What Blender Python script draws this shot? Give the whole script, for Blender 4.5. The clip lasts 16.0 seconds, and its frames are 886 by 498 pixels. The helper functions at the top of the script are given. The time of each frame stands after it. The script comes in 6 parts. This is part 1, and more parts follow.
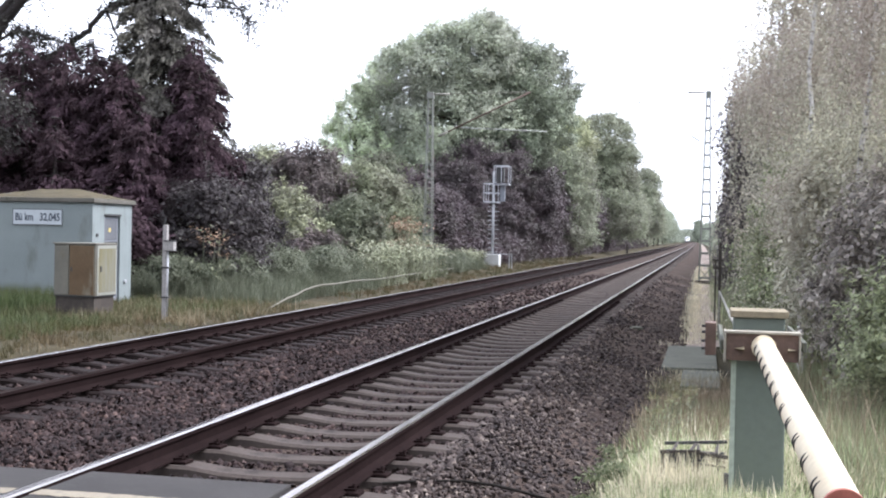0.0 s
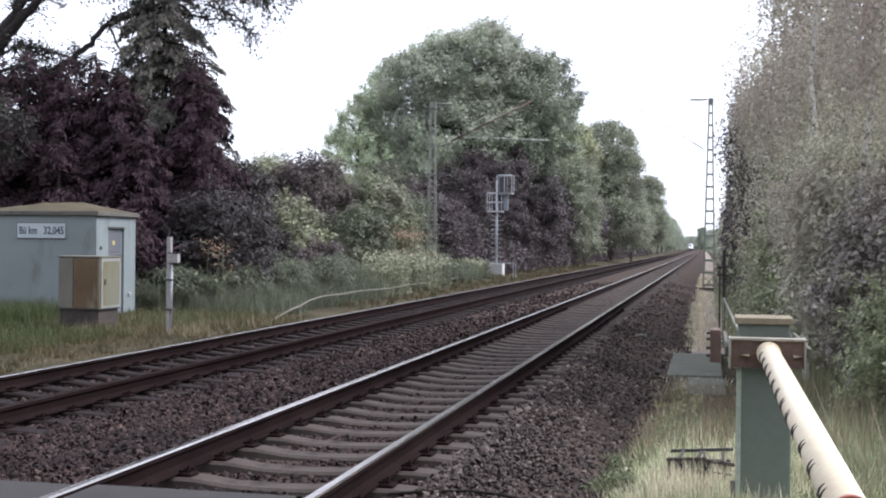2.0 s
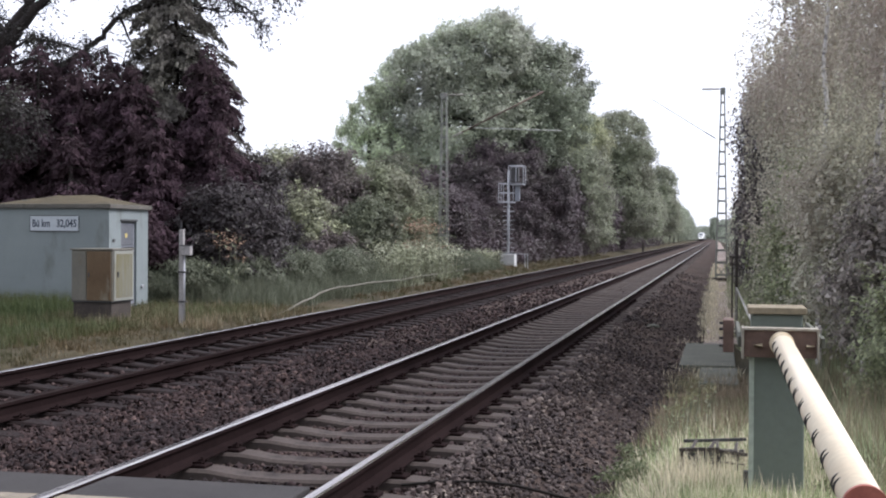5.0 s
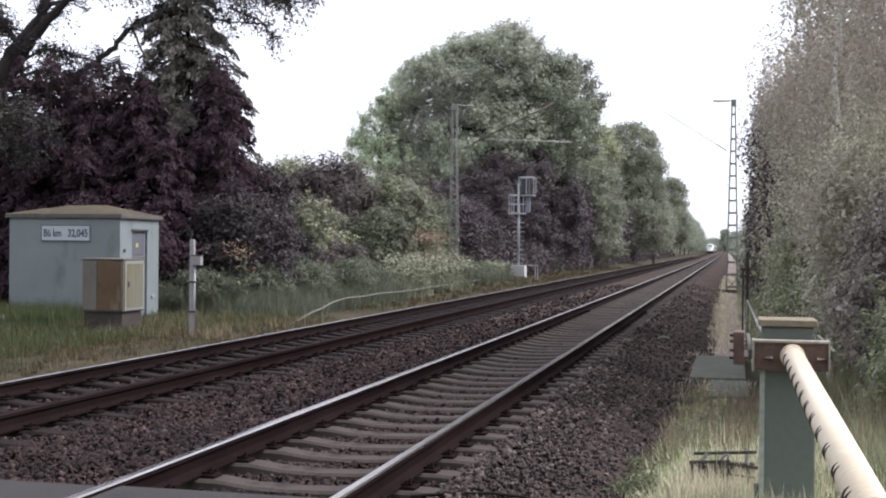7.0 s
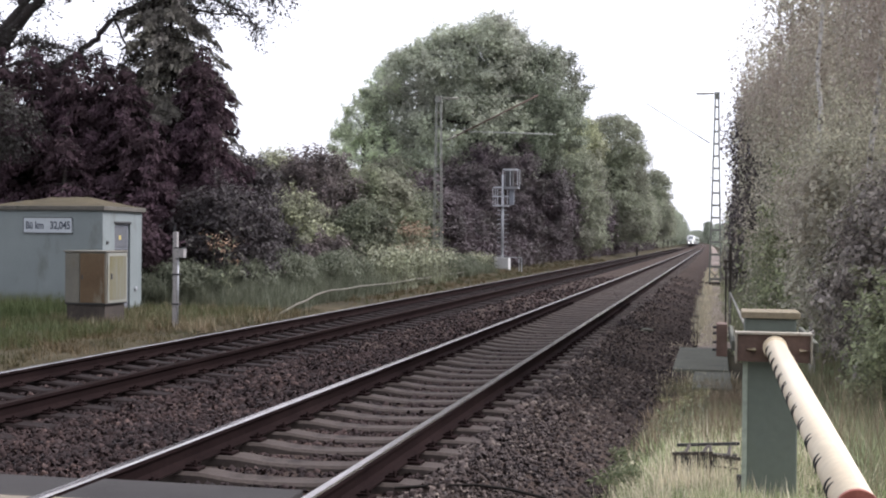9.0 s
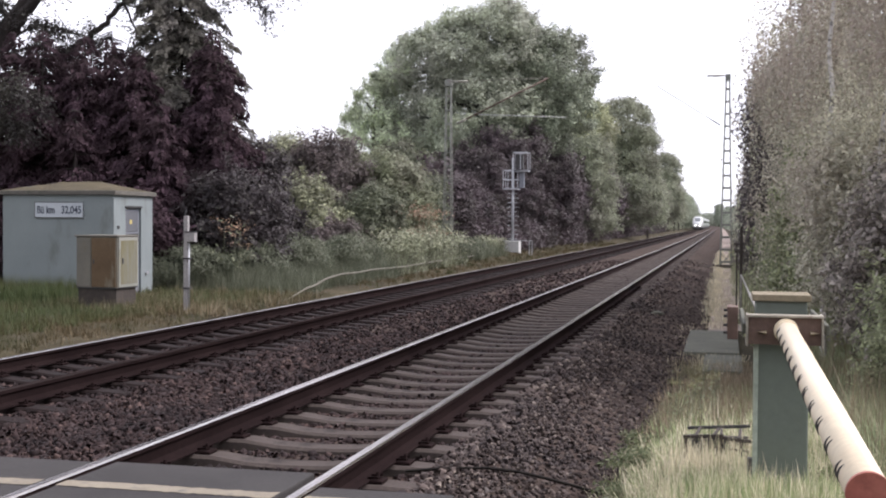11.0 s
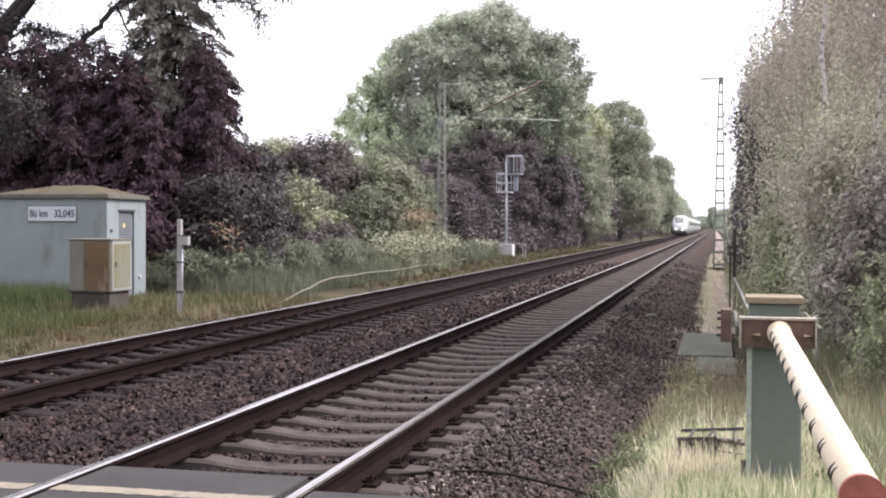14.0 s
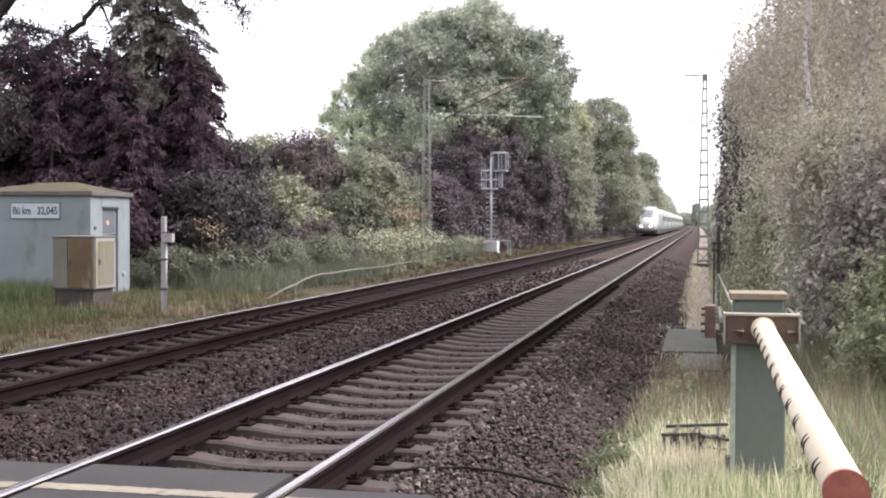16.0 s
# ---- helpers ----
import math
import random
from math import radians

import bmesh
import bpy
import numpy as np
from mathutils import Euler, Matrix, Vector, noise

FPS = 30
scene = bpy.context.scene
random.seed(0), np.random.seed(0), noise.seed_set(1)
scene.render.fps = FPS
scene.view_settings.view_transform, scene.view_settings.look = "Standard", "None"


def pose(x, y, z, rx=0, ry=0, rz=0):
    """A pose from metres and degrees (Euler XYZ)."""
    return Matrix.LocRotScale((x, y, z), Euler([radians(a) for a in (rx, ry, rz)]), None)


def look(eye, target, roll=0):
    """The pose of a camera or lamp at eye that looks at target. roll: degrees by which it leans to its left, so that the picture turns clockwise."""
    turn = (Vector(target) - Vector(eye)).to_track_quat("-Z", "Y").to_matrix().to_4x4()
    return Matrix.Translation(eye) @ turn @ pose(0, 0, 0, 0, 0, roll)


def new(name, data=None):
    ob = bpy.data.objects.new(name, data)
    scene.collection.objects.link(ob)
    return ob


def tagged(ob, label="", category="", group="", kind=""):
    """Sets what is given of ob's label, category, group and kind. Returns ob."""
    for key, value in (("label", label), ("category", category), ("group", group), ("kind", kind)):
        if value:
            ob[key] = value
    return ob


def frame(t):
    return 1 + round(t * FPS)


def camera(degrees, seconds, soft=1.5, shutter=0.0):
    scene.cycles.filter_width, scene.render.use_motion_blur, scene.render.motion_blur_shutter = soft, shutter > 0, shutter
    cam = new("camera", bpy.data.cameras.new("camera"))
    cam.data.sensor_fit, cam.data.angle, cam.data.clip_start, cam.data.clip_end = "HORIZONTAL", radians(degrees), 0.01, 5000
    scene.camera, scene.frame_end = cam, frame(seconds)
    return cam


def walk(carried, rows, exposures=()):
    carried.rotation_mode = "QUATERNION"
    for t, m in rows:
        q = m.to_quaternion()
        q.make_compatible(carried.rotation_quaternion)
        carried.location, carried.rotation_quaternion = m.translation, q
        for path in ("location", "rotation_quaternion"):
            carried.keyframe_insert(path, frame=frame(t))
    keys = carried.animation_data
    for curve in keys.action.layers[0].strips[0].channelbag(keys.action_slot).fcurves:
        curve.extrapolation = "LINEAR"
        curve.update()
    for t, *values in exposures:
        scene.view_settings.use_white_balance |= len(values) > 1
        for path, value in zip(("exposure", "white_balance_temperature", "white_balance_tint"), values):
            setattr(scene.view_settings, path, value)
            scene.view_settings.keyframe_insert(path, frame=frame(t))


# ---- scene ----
EXPO, SKY, SUNP = 1.0, 0.118, 2.6
LENS = 40.39
EYE = (3.06, 0.0, 1.512)
# seconds, yaw, pitch, roll of the hand-held camera, which stays on one spot
PATH = [
    (0.0, 12.283, -0.654, -1.139),
    (0.5, 12.462, -0.732, -0.860),
    (1.0, 12.037, -0.515, -0.729),
    (1.5, 12.693, -0.247, -0.588),
    (2.0, 12.456, -0.199, -0.589),
    (2.5, 12.229, -0.371, -0.196),
    (3.0, 12.306, -0.320, -0.251),
    (3.5, 12.745, -0.374, -0.058),
    (4.0, 12.872, -0.498, -0.197),
    (4.2, 12.818, -0.552, -0.225),
    (6.3, 13.418, -0.677, -0.555),
    (6.5, 13.364, -0.301, -0.555),
    (7.0, 13.497, -0.108, -0.529),
    (7.5, 13.207, -0.285, -0.681),
    (8.0, 13.142, -0.333, -0.677),
    (8.5, 12.770, -0.437, -0.497),
    (9.0, 12.736, -0.468, -0.532),
    (9.2, 12.682, -0.468, -0.515),
    (11.3, 13.536, -1.300, -0.335),
    (11.5, 13.912, -1.220, -0.320),
    (12.0, 13.644, -1.387, -0.535),
    (12.5, 13.412, -1.354, -0.476),
    (13.0, 13.520, -1.344, -0.334),
    (13.5, 13.077, -1.079, -0.240),
    (14.0, 12.919, -1.107, -0.287),
    (14.5, 12.340, -0.933, -0.351),
    (15.0, 12.139, -0.921, -0.454),
    (15.5, 12.057, -1.217, -0.284),
    (16.0, 12.197, -1.259, -0.221),
]
# seconds, stops, kelvin, tint: the clip's automatic exposure and white balance drift
GAIN = [(0.0, 0.43, 5820, 15), (0.5, 0.33, 5820, 15), (1.0, 0.14, 5820, 15), (1.5, 0.02, 5820, 15), (2.5, -0.15, 5820, 16), (4.0, -0.22, 5870, 17), (7.0, -0.25, 5970, 17),
        (9.0, -0.2, 6070, 18), (11.5, -0.12, 6170, 20), (12.0, 0.04, 6170, 20), (12.5, 0.21, 6220, 20), (14.0, 0.32, 6220, 20), (16.0, 0.35, 6220, 20)]
cam = camera(LENS, 16.0, soft=2.0)
walk(cam, [(t, pose(*EYE, 90 + p, r, yw)) for t, yw, p, r in PATH], exposures=[(t, EXPO + d, k, tint) for t, d, k, tint in GAIN])

# ---- sky and sun ----
SUN_ELEV, SUN_AZ = 48.0, 76.0          # degrees; azimuth from +y towards +x
world = bpy.data.worlds.new("overcast_sky")
scene.world = world
world.use_nodes = True
wn, wl = world.node_tree.nodes, world.node_tree.links
sky = wn.new("ShaderNodeTexSky")
sky.sky_type, sky.sun_disc = "NISHITA", False
sky.sun_elevation, sky.sun_rotation = radians(SUN_ELEV), radians(SUN_AZ)
sky.dust_density, sky.air_density = 1.5, 1.0
pale = wn.new("ShaderNodeHueSaturation")
pale.inputs["Saturation"].default_value = 0.22
wl.new(sky.outputs[0], pale.inputs["Color"])
cloud = wn.new("ShaderNodeMix")
cloud.data_type = "RGBA"
cloud.inputs[0].default_value = 0.6
cloud.inputs[7].default_value = (8.4, 8.5, 8.6, 1)      # even cloud cover over the clear sky
wl.new(pale.outputs[0], cloud.inputs[6])
wl.new(cloud.outputs[2], wn["Background"].inputs[0])
wn["Background"].inputs[1].default_value = SKY
sun_data = bpy.data.lights.new("sun", "SUN")
sun_data.energy, sun_data.angle, sun_data.color = SUNP, radians(28), (1.0, 0.96, 0.9)
sun = new("sun", sun_data)
az, el = radians(SUN_AZ), radians(SUN_ELEV)
sun_from = Vector((math.sin(az) * math.cos(el), math.cos(az) * math.cos(el), math.sin(el)))
sun.matrix_world = look(tuple(sun_from * 200), (0, 0, 0))


# ---- materials ----
def material(name):
    m = bpy.data.materials.new(name)
    m.use_nodes = True
    return m, m.node_tree.nodes, m.node_tree.links, m.node_tree.nodes["Principled BSDF"]


def ramp_node(nodes, stops):
    r = nodes.new("ShaderNodeValToRGB")
    e = r.color_ramp.elements
    e[0].position, e[0].color = stops[0][0], (*stops[0][1], 1)
    e[1].position, e[1].color = stops[-1][0], (*stops[-1][1], 1)
    for p, c in stops[1:-1]:
        e.new(p).color = (*c, 1)
    return r


def noise_node(nodes, links, scale, detail=5.0, rough=0.6, coord="Object", stretch=None):
    tc = nodes.new("ShaderNodeTexCoord")
    n = nodes.new("ShaderNodeTexNoise")
    n.inputs["Scale"].default_value, n.inputs["Detail"].default_value, n.inputs["Roughness"].default_value = scale, detail, rough
    if stretch:
        mp = nodes.new("ShaderNodeMapping")
        mp.inputs["Scale"].default_value = stretch
        links.new(tc.outputs[coord], mp.inputs[0])
        links.new(mp.outputs[0], n.inputs["Vector"])
    else:
        links.new(tc.outputs[coord], n.inputs["Vector"])
    return n


def mix_color(nodes, links, fac, a, b, blend="MIX"):
    m = nodes.new("ShaderNodeMix")
    m.data_type, m.blend_type = "RGBA", blend
    for sock, v in ((m.inputs[0], fac), (m.inputs[6], a), (m.inputs[7], b)):
        if hasattr(v, "is_output"):
            links.new(v, sock)
        elif isinstance(v, tuple):
            sock.default_value = (*v, 1)
        else:
            sock.default_value = v
    return m.outputs[2]


def surface(name, stops, big=0.6, fine=18.0, rough=0.8, metal=0.0, bump=0.3, dist=0.01, grime=None, stretch=None, spec=0.4, spread=0.12, grain_mix=0.8):
    """A worn surface: colours by a broad noise, fine grain on top, a bump, and stains of another colour."""
    m, n, l, b = material(name)
    wide = noise_node(n, l, big, 6, 0.65, stretch=stretch)
    grain = noise_node(n, l, fine, 6, 0.7, stretch=stretch)
    r = ramp_node(n, stops)
    l.new(wide.outputs[0], r.inputs[0])
    g = ramp_node(n, [(0.3, (0.62, 0.62, 0.62)), (0.7, (1.25, 1.25, 1.25))])
    l.new(grain.outputs[0], g.inputs[0])
    col = mix_color(n, l, grain_mix, r.outputs[0], g.outputs[0], "MULTIPLY")
    if grime:
        gn = noise_node(n, l, grime[1], 7, 0.7, stretch=grime[3] if len(grime) > 3 else None)
        gr = ramp_node(n, [(grime[2], (0, 0, 0)), (grime[2] + 0.14, (1, 1, 1))])
        l.new(gn.outputs[0], gr.inputs[0])
        col = mix_color(n, l, gr.outputs[0], col, grime[0])
    l.new(col, b.inputs["Base Color"])
    rr = n.new("ShaderNodeMapRange")
    rr.inputs[3].default_value, rr.inputs[4].default_value = max(0.03, rough - spread), min(1.0, rough + spread)
    l.new(grain.outputs[0], rr.inputs[0])
    l.new(rr.outputs[0], b.inputs["Roughness"])
    b.inputs["Metallic"].default_value = metal
    b.inputs["Specular IOR Level"].default_value = spec
    bp = n.new("ShaderNodeBump")
    bp.inputs["Strength"].default_value, bp.inputs["Distance"].default_value = bump, dist
    l.new(grain.outputs[0], bp.inputs["Height"])
    l.new(bp.outputs[0], b.inputs["Normal"])
    return m


def leafy(name, stops, patch, patch_scale=0.35, transl=0.3, rough=0.55, spec=0.25):
    """Foliage: each leaf its own shade, broad patches of another tone, some light through the leaf."""
    m, n, l, b = material(name)
    geo = n.new("ShaderNodeNewGeometry")
    r = ramp_node(n, stops)
    l.new(geo.outputs["Random Per Island"], r.inputs[0])
    wide = noise_node(n, l, patch_scale, 4, 0.6)
    pr = ramp_node(n, [(0.42, (0, 0, 0)), (0.62, (0.85, 0.85, 0.85))])
    l.new(wide.outputs[0], pr.inputs[0])
    col = mix_color(n, l, pr.outputs[0], r.outputs[0], patch)
    shade = ramp_node(n, [(0.0, (0.85, 0.85, 0.85)), (1.0, (1.15, 1.15, 1.15))])
    l.new(geo.outputs["Random Per Island"], shade.inputs[0])
    col = mix_color(n, l, 1.0, col, shade.outputs[0], "MULTIPLY")
    l.new(col, b.inputs["Base Color"])
    b.inputs["Roughness"].default_value = rough
    b.inputs["Specular IOR Level"].default_value = spec
    t = n.new("ShaderNodeBsdfTranslucent")
    l.new(col, t.inputs[0])
    mx = n.new("ShaderNodeMixShader")
    mx.inputs[0].default_value = transl
    l.new(b.outputs[0], mx.inputs[1])
    l.new(t.outputs[0], mx.inputs[2])
    l.new(mx.outputs[0], n["Material Output"].inputs[0])
    return m


def plain(name, color, rough=0.5, metal=0.0, emit=0.0, spec=0.5):
    m, n, l, b = material(name)
    b.inputs["Base Color"].default_value = (*color, 1)
    b.inputs["Roughness"].default_value, b.inputs["Metallic"].default_value = rough, metal
    b.inputs["Specular IOR Level"].default_value = spec
    if emit:
        b.inputs["Emission Color"].default_value, b.inputs["Emission Strength"].default_value = (*color, 1), emit
    return m


def stone_material(name, stops):
    m, n, l, b = material(name)
    geo = n.new("ShaderNodeNewGeometry")
    r = ramp_node(n, stops)
    l.new(geo.outputs["Random Per Island"], r.inputs[0])
    wide = noise_node(n, l, 0.7, 4, 0.6)
    wr = ramp_node(n, [(0.35, (0.7, 0.68, 0.7)), (0.65, (1.25, 1.2, 1.15))])
    l.new(wide.outputs[0], wr.inputs[0])
    grain = noise_node(n, l, 60, 4, 0.7)
    gr = ramp_node(n, [(0.3, (0.75, 0.75, 0.75)), (0.7, (1.2, 1.2, 1.2))])
    l.new(grain.outputs[0], gr.inputs[0])
    col = mix_color(n, l, 1.0, r.outputs[0], wr.outputs[0], "MULTIPLY")
    col = mix_color(n, l, 1.0, col, gr.outputs[0], "MULTIPLY")
    l.new(col, b.inputs["Base Color"])
    b.inputs["Roughness"].default_value = 0.85
    b.inputs["Specular IOR Level"].default_value = 0.25
    return m


M_STONE = stone_material("ballast_stone", [(0.0, (0.03283, 0.02607, 0.02461)), (0.5, (0.06007, 0.04747, 0.04409)), (0.85, (0.08928, 0.07233, 0.06526)), (1.0, (0.179, 0.1529, 0.1321))])
M_STONEBROWN = stone_material("darker_brown_ballast_stone", [(0.0, (0.01486, 0.009557, 0.009301)), (0.5, (0.02737, 0.0174, 0.01678)), (0.85, (0.04065, 0.02639, 0.02494)), (1.0, (0.0821, 0.05636, 0.05026))])
def single_stone_material():
    m, n, l, b = material("loose_ballast_stone")
    info = n.new("ShaderNodeObjectInfo")
    r = ramp_node(n, [(0.0, (0.034, 0.028, 0.026)), (0.6, (0.06, 0.05, 0.047)), (1.0, (0.14, 0.12, 0.11))])
    l.new(info.outputs["Random"], r.inputs[0])
    grain = noise_node(n, l, 3.0, 5, 0.7)
    g = ramp_node(n, [(0.3, (0.7, 0.7, 0.7)), (0.7, (1.2, 1.2, 1.2))])
    l.new(grain.outputs[0], g.inputs[0])
    l.new(mix_color(n, l, 1.0, r.outputs[0], g.outputs[0], "MULTIPLY"), b.inputs["Base Color"])
    b.inputs["Roughness"].default_value, b.inputs["Specular IOR Level"].default_value = 0.85, 0.25
    return m


M_STONESINGLE = single_stone_material()
M_BED = surface("ballast_bed_far", [(0.3, (0.04217, 0.03034, 0.02538)), (0.7, (0.08182, 0.0595, 0.04886))], big=0.5, fine=9, rough=0.9, bump=1.0, dist=0.05, spec=0.1)
M_RUST = surface("rail_rust", [(0.3, (0.01107, 0.007004, 0.006958)), (0.7, (0.02055, 0.01321, 0.01274))], big=1.2, fine=30, rough=0.85, bump=0.25, spec=0.02)
M_HEAD = surface("polished_rail_head", [(0.3, (0.7, 0.68, 0.67)), (0.7, (0.8, 0.78, 0.77))], big=0.8, fine=40, rough=0.21, metal=1.0, bump=0.01, stretch=(1, 0.05, 1), spread=0.06)
M_HEADDULL = surface("dull_rail_head", [(0.3, (0.0468, 0.03881, 0.038)), (0.7, (0.072, 0.06283, 0.0608))], big=0.8, fine=40, rough=0.5, metal=1.0, bump=0.05, stretch=(1, 0.05, 1))
for m, tint in ((M_HEAD, (0.62, 0.59, 0.58, 1)), (M_HEADDULL, (0.3, 0.25, 0.235, 1))):
    m.node_tree.nodes["Principled BSDF"].inputs["Specular Tint"].default_value = tint
M_CONC = surface("sleeper_concrete", [(0.3, (0.04418, 0.03386, 0.029)), (0.7, (0.07458, 0.05999, 0.05226))], big=1.4, fine=26, rough=0.9, bump=0.35, grime=((0.0241, 0.01838, 0.01609), 3.0, 0.52), spec=0.25)
M_CONC_OLD = surface("old_dark_concrete", [(0.3, (0.006666, 0.003255, 0.002823)), (0.7, (0.01329, 0.006835, 0.005647))], big=1.4, fine=26, rough=0.9, bump=0.35, grime=((0.00498, 0.002814, 0.002442), 3.0, 0.5), spec=0.25)
M_SLAB = surface("pale_concrete", [(0.3, (0.08419, 0.08584, 0.0669)), (0.7, (0.1263, 0.1285, 0.1007))], big=1.2, fine=24, rough=0.9, bump=0.3, grime=((0.051, 0.05251, 0.04446), 2.2, 0.55))
M_ASPH = surface("asphalt", [(0.3, (0.0288, 0.0264, 0.02568)), (0.7, (0.048, 0.0444, 0.04227))], big=0.9, fine=70, rough=0.85, bump=0.6, dist=0.006, grime=((0.068, 0.0608, 0.05372), 1.6, 0.6), spec=0.25)
M_LINE = surface("worn_road_paint", [(0.3, (0.1829, 0.1558, 0.1122)), (0.7, (0.2411, 0.2098, 0.1531))], big=3, fine=50, rough=0.7, grime=((0.0536, 0.0513, 0.0491), 7.0, 0.56))
M_RUBBER = surface("black_rubber", [(0.3, (0.012, 0.0105, 0.0096)), (0.7, (0.024, 0.021, 0.018))], fine=40, rough=0.85, spec=0.1)
M_SOIL = surface("soil_and_litter", [(0.3, (0.03317, 0.0283, 0.01736)), (0.55, (0.0608, 0.05146, 0.02976)), (0.75, (0.09392, 0.07206, 0.04464))], big=0.35, fine=9, rough=0.95, bump=0.8, dist=0.05, spec=0.15)
M_PATH = surface("sandy_path", [(0.3, (0.2444, 0.1964, 0.1664)), (0.7, (0.4033, 0.3333, 0.2944))], big=0.6, fine=20, rough=0.95, bump=0.5, dist=0.03, grime=((0.1598, 0.1395, 0.1), 1.4, 0.58), spec=0.15)
M_HUT = surface("hut_render", [(0.3, (0.1759, 0.2026, 0.2026)), (0.7, (0.2204, 0.2491, 0.2463))], big=0.5, fine=30, rough=0.85, bump=0.2, grime=((0.1376, 0.1505, 0.1419), 1.1, 0.58, (1, 1, 0.35)), grain_mix=0.25)
M_MOSS = surface("mossy_roof_felt", [(0.3, (0.04746, 0.03862, 0.02006)), (0.7, (0.08759, 0.07022, 0.03648))], big=1.4, fine=16, rough=0.95, bump=0.6, dist=0.03, grime=((0.03744, 0.0342, 0.02736), 3.0, 0.56))
M_FASCIA = surface("weathered_fascia", [(0.3, (0.08908, 0.08376, 0.07038)), (0.7, (0.1337, 0.1238, 0.1074))], big=1.5, fine=20, rough=0.9, grime=((0.0546, 0.056, 0.04116), 3.0, 0.55, (1, 1, 0.4)))
M_GREYDOOR = surface("grey_metal_door", [(0.3, (0.1612, 0.1728, 0.198)), (0.7, (0.2108, 0.224, 0.2508))], big=0.8, fine=30, rough=0.6, bump=0.1)
M_DARK = surface("dark_metal", [(0.3, (0.03, 0.03, 0.032)), (0.7, (0.055, 0.053, 0.052))], fine=30, rough=0.6)
M_CAB = surface("cabinet_grey", [(0.3, (0.1176, 0.1124, 0.093)), (0.7, (0.1652, 0.154, 0.1252))], big=1.2, fine=24, rough=0.75, grime=((0.116, 0.0926, 0.052), 1.5, 0.54, (1, 1, 0.3)), grain_mix=0.4)
M_CABPALE = surface("cabinet_cream", [(0.3, (0.2163, 0.2201, 0.1882)), (0.7, (0.2764, 0.2777, 0.2452))], big=1.2, fine=24, rough=0.7, grime=((0.1846, 0.1629, 0.09404), 2.5, 0.55, (1, 1, 0.25)), grain_mix=0.4)
M_CABSTAIN = surface("cabinet_yellow_stains", [(0.35, (0.17, 0.171, 0.143)), (0.65, (0.1445, 0.1305, 0.0682))], big=1.6, fine=24, rough=0.75, grime=((0.102, 0.0765, 0.044), 2.2, 0.55, (2, 2, 0.25)), stretch=(2.125, 2.25, 0.33), grain_mix=0.4)
M_CABRUST = surface("cabinet_stained_door", [(0.3, (0.08339, 0.05005, 0.02396)), (0.7, (0.1293, 0.08832, 0.048))], big=1.6, fine=24, rough=0.8, grime=((0.174, 0.152, 0.109), 2.0, 0.56, (1, 1, 0.3)), grain_mix=0.4)
M_PLINTH = surface("dirty_plinth", [(0.3, (0.0378, 0.0315, 0.02604)), (0.7, (0.0714, 0.0588, 0.04991))], big=2, fine=20, rough=0.95)
M_SIGN = surface("sign_enamel", [(0.3, (0.4025, 0.4391, 0.4664)), (0.7, (0.4696, 0.5007, 0.5218))], fine=12, rough=0.45, bump=0.05, grain_mix=0.25)
M_INK = plain("sign_lettering", (0.03, 0.04, 0.06), 0.6)
M_GREEN = surface("sage_green_paint", [(0.3, (0.1187, 0.1406, 0.1159)), (0.7, (0.1425, 0.1634, 0.1358))], big=0.9, fine=20, rough=0.5, bump=0.03, grime=((0.1045, 0.1187, 0.095), 2.2, 0.68), grain_mix=0.25)
# sky light on the post's folded edge, put into a paler green
M_GREENPALE = surface("sky_lit_green_edge", [(0.3, (0.3, 0.34, 0.28)), (0.7, (0.38, 0.42, 0.35))], big=2, fine=20, rough=0.55, bump=0.03)
M_CREAM = surface("weathered_cream_cover", [(0.3, (0.175, 0.1424, 0.08748)), (0.7, (0.2429, 0.2067, 0.1375))], big=1.6, fine=22, rough=0.7, grime=((0.11, 0.078, 0.0496), 3.2, 0.55))
M_BRACKET = surface("rusty_bracket", [(0.3, (0.08925, 0.0504, 0.04032)), (0.6, (0.1365, 0.09072, 0.07056)), (0.8, (0.189, 0.1562, 0.131))], big=4, fine=30, rough=0.75)
M_EDGE = surface("worn_pale_steel_edge", [(0.3, (0.24, 0.215, 0.17)), (0.7, (0.36, 0.33, 0.27))], big=5, fine=24, rough=0.7, grime=((0.14, 0.09, 0.06), 6.0, 0.56))
M_BOOM = surface("boom_white_paint", [(0.3, (0.6776, 0.5684, 0.4102)), (0.7, (0.7216, 0.6428, 0.4827))], big=2, fine=30, rough=0.4, bump=0.05, grime=((0.484, 0.3727, 0.2791), 5.0, 0.76), grain_mix=0.25)
M_REDCAP = surface("faded_red_cap", [(0.3, (0.28, 0.0798, 0.0565)), (0.7, (0.364, 0.133, 0.0931))], big=6, fine=30, rough=0.5, bump=0.05)
M_GALV = surface("galvanised_steel", [(0.3, (0.36, 0.37, 0.39)), (0.7, (0.5, 0.51, 0.53))], big=2, fine=26, rough=0.5, metal=0.3)
M_DULL = surface("dull_weathered_tube", [(0.3, (0.2, 0.19, 0.16)), (0.7, (0.3, 0.285, 0.245))], big=2, fine=26, rough=0.7)
M_PALE = surface("whitish_concrete", [(0.3, (0.42, 0.42, 0.41)), (0.7, (0.55, 0.55, 0.53))], big=2, fine=26, rough=0.85)
M_POLEPAINT = surface("grey_white_post_paint", [(0.3, (0.248, 0.2356, 0.2294)), (0.7, (0.341, 0.3224, 0.31))], big=3, fine=24, rough=0.8, grime=((0.25, 0.23, 0.22), 3.0, 0.56))
